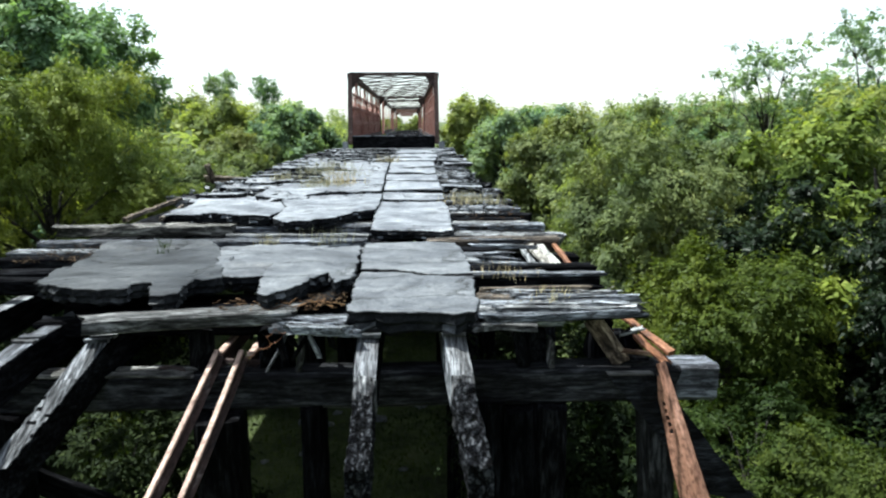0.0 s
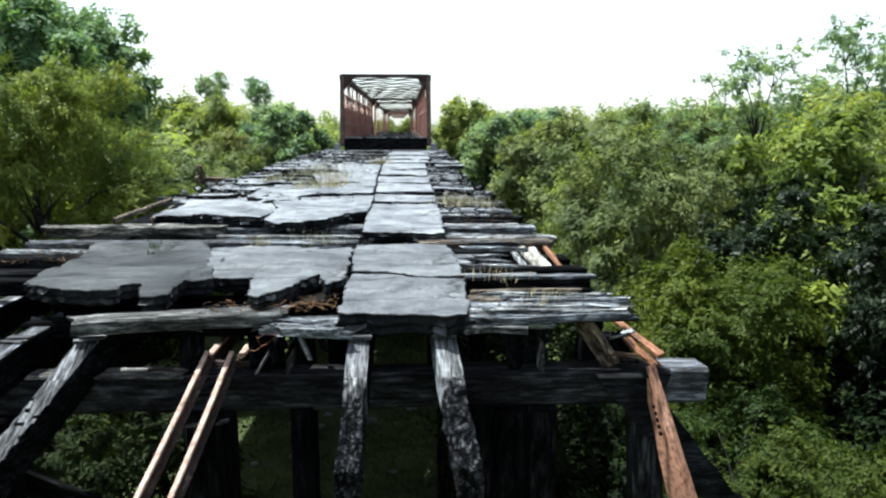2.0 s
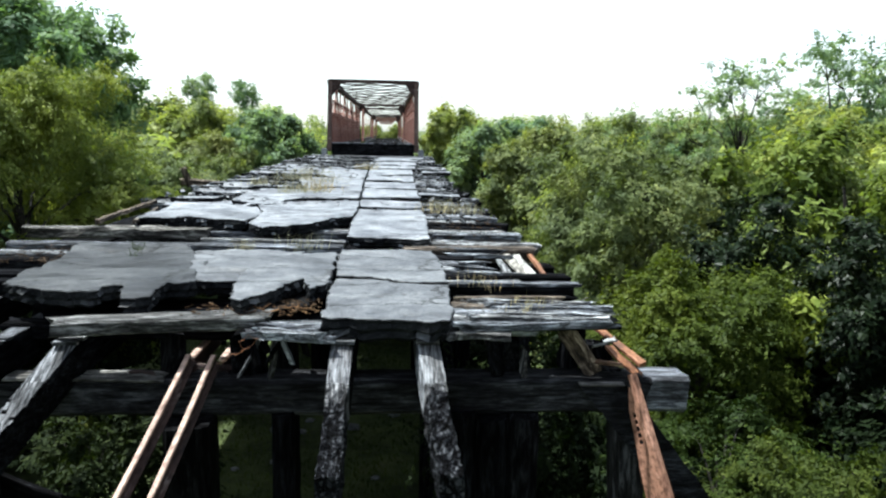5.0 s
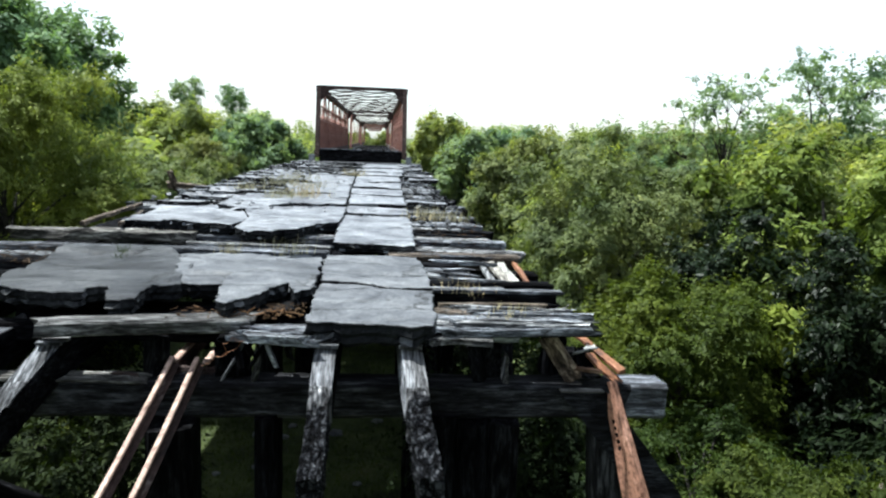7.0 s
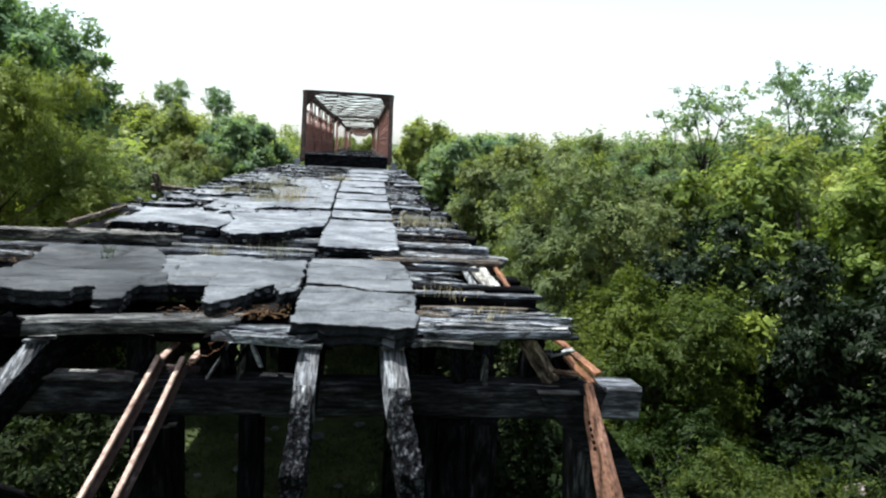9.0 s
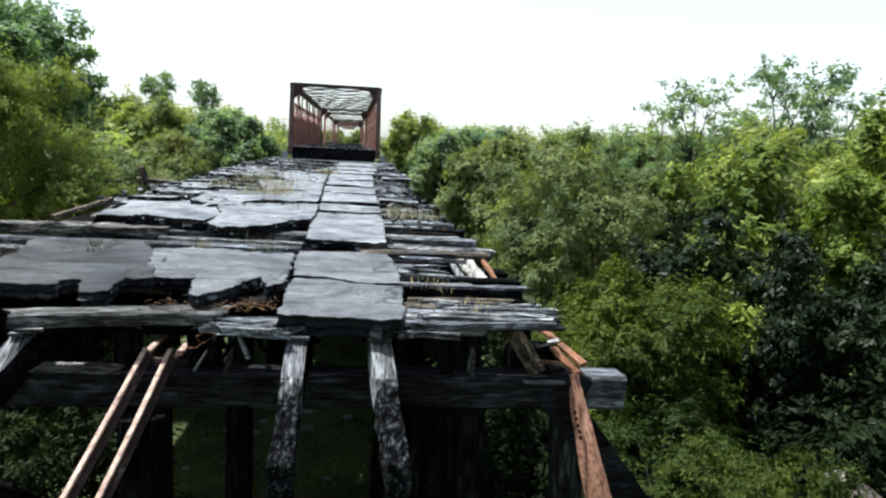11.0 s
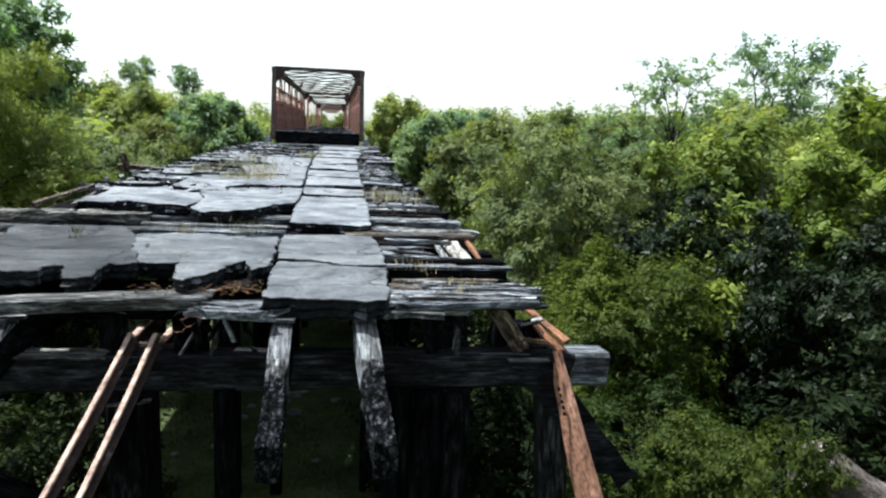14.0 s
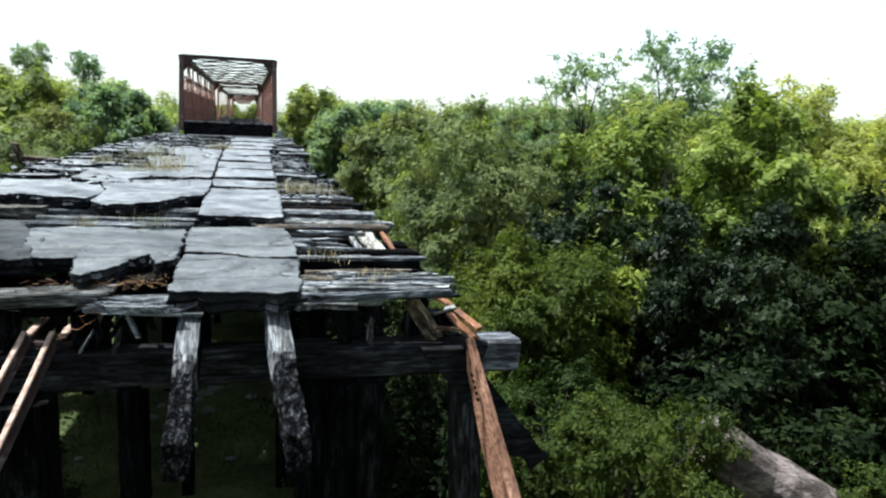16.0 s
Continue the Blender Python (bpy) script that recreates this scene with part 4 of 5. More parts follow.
def plate_cells(y0, y1, columns, z0, skip):
    """Broken plates in uneven rows, with gaps where pieces are lost."""
    y = y0
    while y < y1:
        deep = rng.uniform(0.6, 1.6) * (1 + (y - y0) * 0.012)
        cuts = [c + rng.uniform(-0.32, 0.32) * (0 < k < len(columns) - 1) for k, c in enumerate(columns)]
        if len(cuts) > 3 and rng.random() < 0.4:
            cuts.pop(rng.randrange(1, len(cuts) - 1))
        for xa, xb in zip(cuts, cuts[1:]):
            if rng.random() < skip:
                continue
            a, b = xa + rng.uniform(-0.08, 0.12), xb + rng.uniform(-0.12, 0.06)
            o = rng.uniform(-0.4, 0.4)
            poly = []
            corners = rng.randint(2, 4)
            for k in range(corners + 1):
                poly.append((a + (b - a) * k / corners + rng.uniform(-0.08, 0.08), y + o + rng.uniform(-0.2, 0.25)))
            for k in range(corners + 1):
                poly.append((b - (b - a) * k / corners + rng.uniform(-0.08, 0.08), y + o + deep - rng.uniform(-0.05, 0.3)))
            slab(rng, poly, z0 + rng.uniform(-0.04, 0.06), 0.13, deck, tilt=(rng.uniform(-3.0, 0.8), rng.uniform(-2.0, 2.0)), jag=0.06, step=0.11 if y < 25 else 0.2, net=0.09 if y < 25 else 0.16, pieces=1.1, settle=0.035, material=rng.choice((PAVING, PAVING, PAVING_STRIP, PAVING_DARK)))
        y += deep


plate_cells(14.75, 20.0, (-4.2, -3.1, -2.3), 0.0, 0.14)
plate_cells(20.2, 27.6, (-4.6, -3.5, -2.4), 0.0, 0.14)
plate_cells(28.0, 43.0, (-4.7, -3.6, -2.6, -1.6, -0.75), 0.02, 0.18)
plate_cells(15.6, 20.0, (0.85, 1.7), 0.0, 0.35)
plate_cells(27.0, 43.0, (1.2, 2.3), 0.0, 0.3)

# ---- far truss bridge ----
def bar(bm, a, b, w, h):
    """A square steel member from a to b, w across and h deep."""
    a, b = Vector(a), Vector(b)
    d = (b - a)
    m = Matrix.Translation((a + b) / 2) @ d.to_track_quat("Y", "Z").to_matrix().to_4x4() @ Matrix.Diagonal((w, d.length, h, 1))
    bmesh.ops.create_cube(bm, size=1, matrix=m)


def truss_span(y0, length, name_label, walled=False, deep_portal=False):
    thing = tagged(root("truss_span"), name_label, "truss bridge", "truss spans")
    xl, xr, top, inset = -3.64, 1.60, 4.36, 1.0
    y1 = y0 + length
    slim = 1.0 if walled else 0.45

    def member(name, bars, material, label="", under=None):
        bm = bmesh.new()
        for a, b, w, h in bars:
            bar(bm, a, b, w, h)
        return part(name, bm, material, under or thing, label)

    def wavy(y, z, phase, depth, thick):
        """A laced strut across the roof: its lattice rises and falls in waves."""
        n = 16
        bm = bmesh.new()
        tube(bm, [(xl + (xr - xl) * k / n, y, z + depth * math.sin(k * math.pi / 3 + phase)) for k in range(n + 1)], [thick] * (n + 1), 4)
        part("top_strut", bm, RUST_DARK, thing)

    panels = 9 if walled else 5
    step = (length - 2 * inset) / panels
    for x in (xl, xr):
        side = 1 if x < 0 else -1
        member("bottom_chord", [((x, y0, 0.45), (x, y1, 0.45), 0.35, 0.4)], RUST_DARK)
        member("top_chord", [((x, y0 + inset, top), (x, y1 - inset, top), 0.34, 0.32)], RUST_DARK)
        for ya, yb in ((y0, y0 + inset), (y1, y1 - inset)):
            member("end_post", [((x, ya, 0.25), (x, yb, top + 0.1), 0.26, 0.26)], RUST_DARK if walled else RUST_TRUSS)
        for i in range(panels + 1):
            y = y0 + inset + i * step
            member("vertical", [((x, y, 0.5), (x, y, top), 0.10 * slim, 0.16 * slim)], RUST_TRUSS)
            for k, h in enumerate((2.1, 2.5, 1.9, 2.3, 2.4, 2.0, 2.2, 2.6) if walled else ()):
                yk = y - step / 2 + (k + 0.5) * step / 8
                if y0 + 0.6 < yk < y1 - 0.6:
                    member("lower_panel_post", [((x, yk, 0.5), (x, yk, h), 0.09 + 0.05 * (k % 2), step / 8 * (0.97 if k % 3 else 0.8))], RUST_TRUSS)
            if i < panels:
                up = i % 2 == 0
                member("diagonal", [((x + 0.06, y, 0.5 if up else top), (x + 0.06, y + step, top if up else 0.5), 0.08 * slim, 0.12 * slim)], RUST_TRUSS)
                for k in range(4 if walled else 0):
                    ya, yb = y + step * k / 4, y + step * (k + 1) / 4
                    member("lacing_bar", [((x, ya, 2.5), (x, yb, 3.35), 0.03, 0.04), ((x, ya, 3.35), (x, yb, 2.5), 0.03, 0.04)], RUST_TRUSS)
        if walled:
            member("side_rail", [((x, y0 + 1.5, 2.5), (x, y1 - 1.5, 2.5), 0.12, 0.16)], RUST_TRUSS)
            member("side_rail", [((x, y0 + 1.5, 3.35), (x, y1 - 1.5, 3.35), 0.10, 0.09)], RUST_TRUSS)
            member("side_rail", [((x, y0 + 1.0, 1.6), (x, y1 - 1.0, 1.6), 0.12, 0.16)], RUST_TRUSS)
            for yb in (y0 - 0.05, y1 + 0.05):
                member("bearing_block", [((x - side * 0.28, yb - 0.35, 0.13), (x - side * 0.28, yb + 0.35, 0.13), 0.32, 0.52)], CONCRETE, "pale concrete bearing block")
    for i in range(panels + 1):
        y = y0 + inset + i * step
        wavy(y, top - 0.10, 0.4 + i, 0.045, 0.05)
        if walled and i < panels:
            wavy(y + step * 0.5, top - 0.08, 2.0 + i * 1.3, 0.05, 0.04)
        if i < panels:
            member("top_lateral", [((xl, y, top), (xr, y + step, top), 0.035, 0.02), ((xr, y, top - 0.03), (xl, y + step, top - 0.03), 0.035, 0.02)], RUST_DARK)
            member("floor_beam", [((xl, y, -0.25), (xr, y, -0.25), 0.25, 0.3)], RUST_DARK)
    for yy, z in ((y0 + inset, top + 0.08), (y1 - inset, top + 0.08)):
        strut = member("portal_strut", [((xl, yy, z), (xr, yy, z), 0.26, 0.2)], RUST_DARK)
        for s, x in ((1, xl), (-1, xr)):
            bm = bmesh.new()
            face = bm.faces.new([bm.verts.new(p) for p in ((x + s * 0.1, yy - 0.14, top), (x + s * 0.75, yy - 0.14, top), (x + s * 0.1, yy - 0.14, top - 0.85))])
            grown = bmesh.ops.extrude_face_region(bm, geom=[face])
            bmesh.ops.translate(bm, verts=[v for v in grown["geom"] if isinstance(v, bmesh.types.BMVert)], vec=(0, 0.03, 0))
            bmesh.ops.recalc_face_normals(bm, faces=bm.faces[:])
            part("gusset_plate", bm, RUST_DARK, strut)
    for yy in (y0,) if walled else (y0, y1):
        if walled:
            beam = member("end_floor_beam", [((xl + 0.15, yy - 0.05, 0.34), (xr - 0.15, yy - 0.05, 0.34), 0.3, 0.72)], WOOD_DARK, "blackened end floor beam")
            member("beam_ledge", [((xl + 0.2, yy - 0.1, 0.74), (xr - 0.2, yy - 0.1, 0.74), 0.36, 0.07)], WOOD_STRINGER, "pale weathered ledge", beam)
        else:
            member("end_floor_beam", [((xl, yy, -0.2), (xr, yy, -0.2), 0.3, 0.5)], RUST_DARK)
    if deep_portal:
        for k in range(9):
            z, cut = top - 0.1 - 0.15 * k, 0.25 + 0.16 * k
            member("portal_bar", [((xl + cut, y0 + inset, z), (xr - cut, y0 + inset, z), 0.1, 0.13)], RUST_TRUSS)
    for k, x in enumerate((-3.0, -2.0, -1.05, -0.1, 0.9)):
        rr = random.Random(k)
        timber("track_plank", rr, (x, y0 + 0.2, 0.08 + 0.01 * k), (x, y1 - 0.2, 0.08 + 0.01 * k), 0.8, 0.1, WOOD_DARK, thing, steps=12)
    return thing


truss_span(45.0, 40.0, "rusted steel through truss span with lattice roof bracing", True)
truss_span(94.0, 38.0, "second rusted steel truss span behind the first")
truss_span(141.0, 32.0, "third rusted steel truss span over the river", deep_portal=True)
for y in (44.6, 85.4, 93.6, 132.4, 140.6, 173.4):
    bm = bmesh.new()
    bmesh.ops.create_cube(bm, size=1, matrix=Matrix.Translation((-1.05, y, -2.95)) @ Matrix.Diagonal((7.4, 1.3, 5.9, 1)))
    bmesh.ops.bevel(bm, geom=bm.edges[:], offset=0.08, segments=2, affect="EDGES")
    tagged(part("bridge_pier", bm, CONCRETE), "grey concrete pier under the truss ends", "pier", "bridge piers")

# ---- trees ----
def plant(thing, x, y, scale=1.0, turn=0.0, first=False, sink=0.15, stretch=1.0):
    m = pose(x, y, ground_height(x, y) - sink, 0, 0, turn) @ Matrix.Diagonal((scale, scale, scale * stretch, 1))
    if first:
        thing.matrix_basis = m
        return thing
    return copy_thing(thing, m)


willow = tree("willow_tree", 11, 9.4, 3.2, 0.070, LEAF_WILLOW, 3000, "large yellowish green willow with drooping leaves beside the deck", "tree", low=0.12, clump=0.30, count=30, droop=1.6, slim=0.3)
plant(willow, -7.7, 17.0, 0.82, 0, True)
plant(willow, -10.9, 15.5, 0.80, 140)
willow_thin = tree("willow_tree", 31, 9.4, 3.2, 0.14, LEAF_GREY, 800, "tall greyish green willow behind the others", "tree", low=0.12, clump=0.30, count=30, droop=1.6, slim=0.35)
plant(willow_thin, -9.6, 22.0, 0.70, 250, True)
plant(willow_thin, -14.0, 19.0, 1.12, 40)
plant(willow_thin, -12.6, 24.0, 0.8, 300)
tall = tree("tall_tree", 41, 9.8, 2.3, 0.10, LEAF_DUSK, 1500, "tall dusky blue-green tree with an open crown", "tree", low=0.34, clump=0.29, count=36, droop=1.0, slim=0.42)
plant(tall, -9.45, 22.5, 1.02, 0, True)
plant(tall, -13.4, 24.5, 1.12, 130)
open_crown = tree("sparse_tree", 43, 10.8, 2.2, 0.10, LEAF_DUSK, 420, "tall open-crowned tree with sky between its twigs", "tree", low=0.35, clump=0.32, count=24, airy=True, fill=0.95)
plant(open_crown, -11.9, 21.5, 1.0, 60, True)
bush_b = tree("green_bush", 12, 4.9, 1.7, 0.046, LEAF_BRIGHT, 6600, "bright green leafy bush growing up beside the trestle", "bush", low=0.25, clump=0.32, count=24, droop=0.5, slim=0.42)
plant(bush_b, 4.6, 11.2, 0.88, 200, True)
shaded_bush = tree("olive_bush", 51, 3.3, 1.35, 0.036, LEAF_SHADED, 6600, "ragged dark olive bush growing beside the bent", "bush", low=0.2, clump=0.26, count=30, droop=0.4, slim=0.42, fill=0.4)
plant(shaded_bush, 3.9, 8.6, 1.0, 0, True)
plant(shaded_bush, 4.9, 8.8, 0.72, 90)
plant(shaded_bush, 3.7, 7.5, 0.80, 200)
plant(shaded_bush, 4.0, 7.03, 0.84, 290, stretch=1.33)
plant(shaded_bush, 8.6, 5.4, 0.85, 30)
plant(shaded_bush, 7.1, 6.4, 0.90, 160)
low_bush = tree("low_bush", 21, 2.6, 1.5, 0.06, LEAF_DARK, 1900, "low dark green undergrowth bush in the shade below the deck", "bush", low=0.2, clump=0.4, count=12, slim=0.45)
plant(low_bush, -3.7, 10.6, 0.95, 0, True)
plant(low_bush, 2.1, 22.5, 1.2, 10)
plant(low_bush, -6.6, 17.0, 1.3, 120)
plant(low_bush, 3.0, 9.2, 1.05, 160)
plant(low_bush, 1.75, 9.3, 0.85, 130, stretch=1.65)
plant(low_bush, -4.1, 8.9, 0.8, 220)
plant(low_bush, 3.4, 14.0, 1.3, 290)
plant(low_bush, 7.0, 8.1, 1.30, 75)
grey = tree("grey_green_tree", 13, 6.6, 2.4, 0.062, LEAF_GREY, 3000, "dense grey-green willow thicket tree beside the bridge", "tree", low=0.2, clump=0.30, count=26, droop=0.8, slim=0.36)
plant(grey, 5.4, 15.5, 0.95, 0, True)
plant(grey, 8.2, 15.2, 0.92, 90)
olive = tree("olive_green_tree", 33, 6.8, 2.4, 0.092, LEAF_OLIVE, 1400, "olive green tree with a soft rounded crown", "tree", low=0.2, clump=0.30, count=26, droop=0.8, slim=0.38)
plant(olive, 6.2, 21.5, 0.84, 200, True)
plant(olive, 9.8, 20.0, 0.9, 300)
plant(olive, 12.4, 14.2, 0.95, 70)
plant(olive, 15.5, 22.5, 1.1, 170)
plant(olive, 13.0, 17.8, 1.2, 130)
plant(olive, 16.2, 18.5, 1.26, 30)
plant(olive, 15.2, 14.8, 1.10, 240)
plant(olive, 10.7, 12.9, 0.92, 110)
plant(olive, 10.8, 17.6, 1.14, 20)
grey_thin = tree("grey_green_tree", 23, 6.6, 2.4, 0.12, LEAF_GREY, 1100, "grey-green thicket tree farther along the bridge", "tree", low=0.2, clump=0.34, count=24, droop=0.8, slim=0.4)
plant(grey_thin, 7.2, 28.0, 0.98, 50, True)
plant(grey_thin, 12.0, 27.0, 1.05, 10)
plant(grey_thin, -8.0, 24.6, 0.72, 20)
plant(grey_thin, -8.4, 33.0, 0.74, 120)
plant(grey_thin, -8.8, 29.5, 0.84, 80)
plant(grey_thin, -10.5, 33.0, 0.88, 180)
plant(grey_thin, -8.8, 38.0, 0.84, 20)
plant(grey_thin, 6.8, 36.0, 0.95, 110)
plant(grey_thin, 11.0, 38.0, 1.0, 220)
plant(grey_thin, 16.5, 32.0, 1.1, 330)
plant(grey_thin, -13.5, 28.0, 0.95, 260)
plant(grey_thin, -11.0, 47.0, 0.97, 140)
# unseen trees round the back of the view, added to block low sky light
sky_block_tree = tree("grey_green_tree", 24, 6.6, 2.4, 0.3, LEAF_GREY, 170, "unseen grey-green thicket tree added to block low sky", "tree", low=0.2, clump=0.34, count=20, slim=0.5)
for i, (x, y) in enumerate(((-8.5, 5.0), (-9.5, -1.0), (-8.5, -7.0), (-10.5, -13.0), (9.5, 2.0), (9.0, -4.0), (10.0, -10.0), (4.5, -19.0), (-2.0, -21.0), (-7.0, -19.0), (12.5, 5.0))):
    plant(sky_block_tree, x, y, 1.05 + 0.03 * (i % 4), 47 * i, i == 0)
bright = tree("broadleaf_tree", 14, 6.9, 2.0, 0.08, LEAF_FRESH, 2300, "fresh green broad-leaved tree lit from above", "tree", low=0.25, clump=0.36, count=24, droop=0.6, slim=0.5)
plant(bright, 8.2, 12.6, 0.96, 0, True)
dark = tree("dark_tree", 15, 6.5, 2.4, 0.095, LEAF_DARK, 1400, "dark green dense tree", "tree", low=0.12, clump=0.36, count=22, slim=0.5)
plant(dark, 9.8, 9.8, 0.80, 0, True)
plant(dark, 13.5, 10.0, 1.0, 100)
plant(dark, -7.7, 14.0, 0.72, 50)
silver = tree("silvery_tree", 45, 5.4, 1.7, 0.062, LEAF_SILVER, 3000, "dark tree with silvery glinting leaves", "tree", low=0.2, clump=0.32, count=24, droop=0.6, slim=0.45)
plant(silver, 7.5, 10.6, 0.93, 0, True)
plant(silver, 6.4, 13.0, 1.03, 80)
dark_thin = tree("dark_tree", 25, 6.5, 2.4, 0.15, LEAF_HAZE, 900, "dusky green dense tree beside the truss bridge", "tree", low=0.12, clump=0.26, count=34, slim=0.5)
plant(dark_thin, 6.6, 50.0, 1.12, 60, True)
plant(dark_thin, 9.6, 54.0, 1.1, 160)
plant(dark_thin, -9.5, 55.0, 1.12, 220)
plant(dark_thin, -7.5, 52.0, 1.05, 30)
airy = tree("sparse_tree", 16, 8.2, 1.5, 0.075, LEAF_HAZE, 460, "sparse open-crowned tree standing above the thicket", "tree", low=0.3, clump=0.34, count=26, airy=True, fill=0.95)
plant(airy, 10.3, 21.5, 0.96, 0, True)
plant(airy, 12.1, 20.5, 1.06, 150)
plant(airy, 13.4, 21.0, 1.06, 200)
plant(airy, 8.6, 25.0, 0.84, 300)
yellow = tree("yellow_green_tree", 17, 8.0, 3.0, 0.22, LEAF_YELLOW, 380, "yellow-green tree catching the light", "tree", low=0.2, clump=0.34, count=20)
plant(yellow, -16.0, 62.0, 1.08, 0, True)
plant(yellow, -20.0, 66.0, 1.05, 100)
plant(yellow, 6.4, 72.0, 1.05, 200)
plant(yellow, -4.6, 178.0, 0.95, 60)
plant(yellow, 1.9, 179.0, 0.95, 190)
plant(yellow, -8.5, 178.0, 0.95, 300)
plant(yellow, -2.2, 176.0, 0.75, 20)
plant(yellow, -5.5, 180.0, 0.8, 140)
plant(yellow, 2.0, 182.0, 0.8, 240)


def far_woods():
    gen = np.random.default_rng(3)
    r = random.Random(3)
    clumps = []
    for k in range(1900):
        y = r.uniform(30, 210)
        x = -1.0 + r.choice((-1, 1)) * (9 + r.random() ** 0.8 * (20 + y * 0.85))
        if abs(x + 1) < 9:
            continue
        z = ground_height(x, y)
        h = r.uniform(4.5, 6.4)
        rad = r.uniform(1.5, 2.8)
        clumps.append((x, y, z + h - rad, rad, 1.0))
        clumps.append((x + r.uniform(-1, 1), y + r.uniform(-1, 1), z + h - 2.2 * rad, rad, 1.2))
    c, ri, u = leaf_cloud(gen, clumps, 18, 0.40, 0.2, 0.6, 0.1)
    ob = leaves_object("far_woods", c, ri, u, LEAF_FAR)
    tagged(ob, "distant rolling woodland of grey-green trees", "woods", kind="stuff")


far_woods()
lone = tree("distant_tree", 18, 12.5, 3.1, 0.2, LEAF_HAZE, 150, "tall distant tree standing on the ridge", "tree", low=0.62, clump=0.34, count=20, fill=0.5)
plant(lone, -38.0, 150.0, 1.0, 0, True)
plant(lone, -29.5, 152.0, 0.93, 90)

# ---- small things ----
def log():
    bm = bmesh.new()
    r = random.Random(8)
    top, mid, foot = Vector((4.90, 7.18, -1.82)), Vector((6.34, 7.08, -2.80)), Vector((10.3, 6.85, -5.4))
    path = [top.lerp(mid, k / 7) for k in range(7)] + [mid.lerp(foot, k / 8) for k in range(9)]
    path = [p_ + Vector((0, r.uniform(-0.02, 0.02), r.uniform(-0.02, 0.02))) for p_ in path]
    tube(bm, path, [0.26 + 0.26 * k / 15 + r.uniform(-0.015, 0.015) for k in range(len(path))], 16)
    tagged(part("fallen_log", bm, LOG_BARK), "bare weathered trunk fallen aslant among the bushes", "log")


log()


def tuft(name, x, y, z, radius, height, blades, seed, material, label):
    gen = np.random.default_rng(seed)
    p = gen.normal(size=(blades, 3)) * radius * 0.5
    p[:, 2] = 0
    up = gen.normal(size=(blades, 3)) * 0.28
    up[:, 2] = 1
    up *= (height * gen.uniform(0.3, 0.6, blades))[:, None]
    side = np.cross(up, gen.normal(size=(blades, 3)))
    side /= np.linalg.norm(side, axis=1)[:, None] + 1e-6
    ob = leaves_object(name, p + up, side * (0.006 if y > 12 else 0.0035), up, material)
    ob.matrix_basis = pose(x, y, z)
    tagged(ob, label, "grass", "tufts on the deck", "stuff")


for i, (x, y, r_, h) in enumerate(((-1.95, 17.2, 0.5, 0.36), (-1.5, 17.6, 0.45, 0.42), (-2.6, 21.5, 0.6, 0.4), (-1.7, 20.6, 0.6, 0.4), (1.1, 15.3, 0.4, 0.3), (-3.1, 19.5, 0.4, 0.3), (-0.97, 10.4, 0.3, 0.25), (-1.69, 10.35, 0.2, 0.2), (0.94, 14.6, 0.3, 0.25), (1.49, 14.8, 0.45, 0.25), (-2.43, 24.4, 0.7, 0.4), (-0.72, 27.4, 0.5, 0.4), (1.35, 7.5, 0.29, 0.10), (1.0, 8.3, 0.29, 0.15))):
    tuft("grass_tuft", x, y, 0.03 if 12 < y and x < 0 else -0.1, r_, h * (0.75 if y > 12 else 0.9), (40 if y < 9 else 60) if r_ < 0.4 else 120, 60 + i, DRY_GRASS, "dry straw-coloured grass tuft growing between deck pieces")


tuft("grass_tuft", -2.72, 9.55, 0.02, 0.10, 0.12, 30, 84, GREEN_GRASS, "small green weed rooted in the asphalt")
tuft("grass_tuft", -2.62, 9.2, 0.02, 0.06, 0.08, 18, 85, GREEN_GRASS, "small green weed rooted in the asphalt")


def stones():
    """Pale flat stones lying in the grass below."""
    r = random.Random(95)
    first = None
    for i in range(26):
        x, y = r.uniform(-3.9, 0.4), r.uniform(12.5, 19.0)
        if first is None:
            bm = bmesh.new()
            bmesh.ops.create_icosphere(bm, subdivisions=2, radius=0.16)
            for v in bm.verts:
                v.co *= 1 + 0.35 * noise.noise(v.co * 9)
                v.co.z *= 0.35
            first = tagged(part("stone", bm, CONCRETE), "pale flat stone lying in the grass below the deck", "stone", "stones on the flat")
            first.matrix_basis = pose(x, y, ground_height(x, y) + 0.01, 0, 0, r.uniform(0, 360))
        else:
            k = r.uniform(0.4, 1.3)
            copy_thing(first, pose(x, y, ground_height(x, y) + 0.01, r.uniform(-10, 10), 0, r.uniform(0, 360)) @ Matrix.Diagonal((k, k * r.uniform(0.6, 1), k, 1)))


stones()


def ground_grass():
    """Rank green grass on the flat below the deck."""
    gen = np.random.default_rng(91)
    n = 26000
    x, y = gen.uniform(-6.0, 4.5, n), gen.uniform(7.5, 24.0, n)
    keep = np.sin(x * 1.3 + 0.6 * np.sin(y)) + np.cos(y * 0.9) + gen.normal(size=n) * 0.6 > -0.6
    x, y = x[keep], y[keep]
    n = len(x)
    base = np.stack([x, y, np.array([ground_height(a_, b_) for a_, b_ in zip(x, y)])], 1)
    up = gen.normal(size=(n, 3)) * 0.35
    up[:, 2] = 1
    up *= gen.uniform(0.02, 0.07, n)[:, None]
    side = np.cross(up, gen.normal(size=(n, 3)))
    side /= np.linalg.norm(side, axis=1)[:, None] + 1e-6
    ob = leaves_object("grass", base + up * 0.7, side * 0.012, up, GREEN_GRASS)
    tagged(ob, "rank green grass on the flat below the deck", "grass", kind="stuff")


ground_grass()


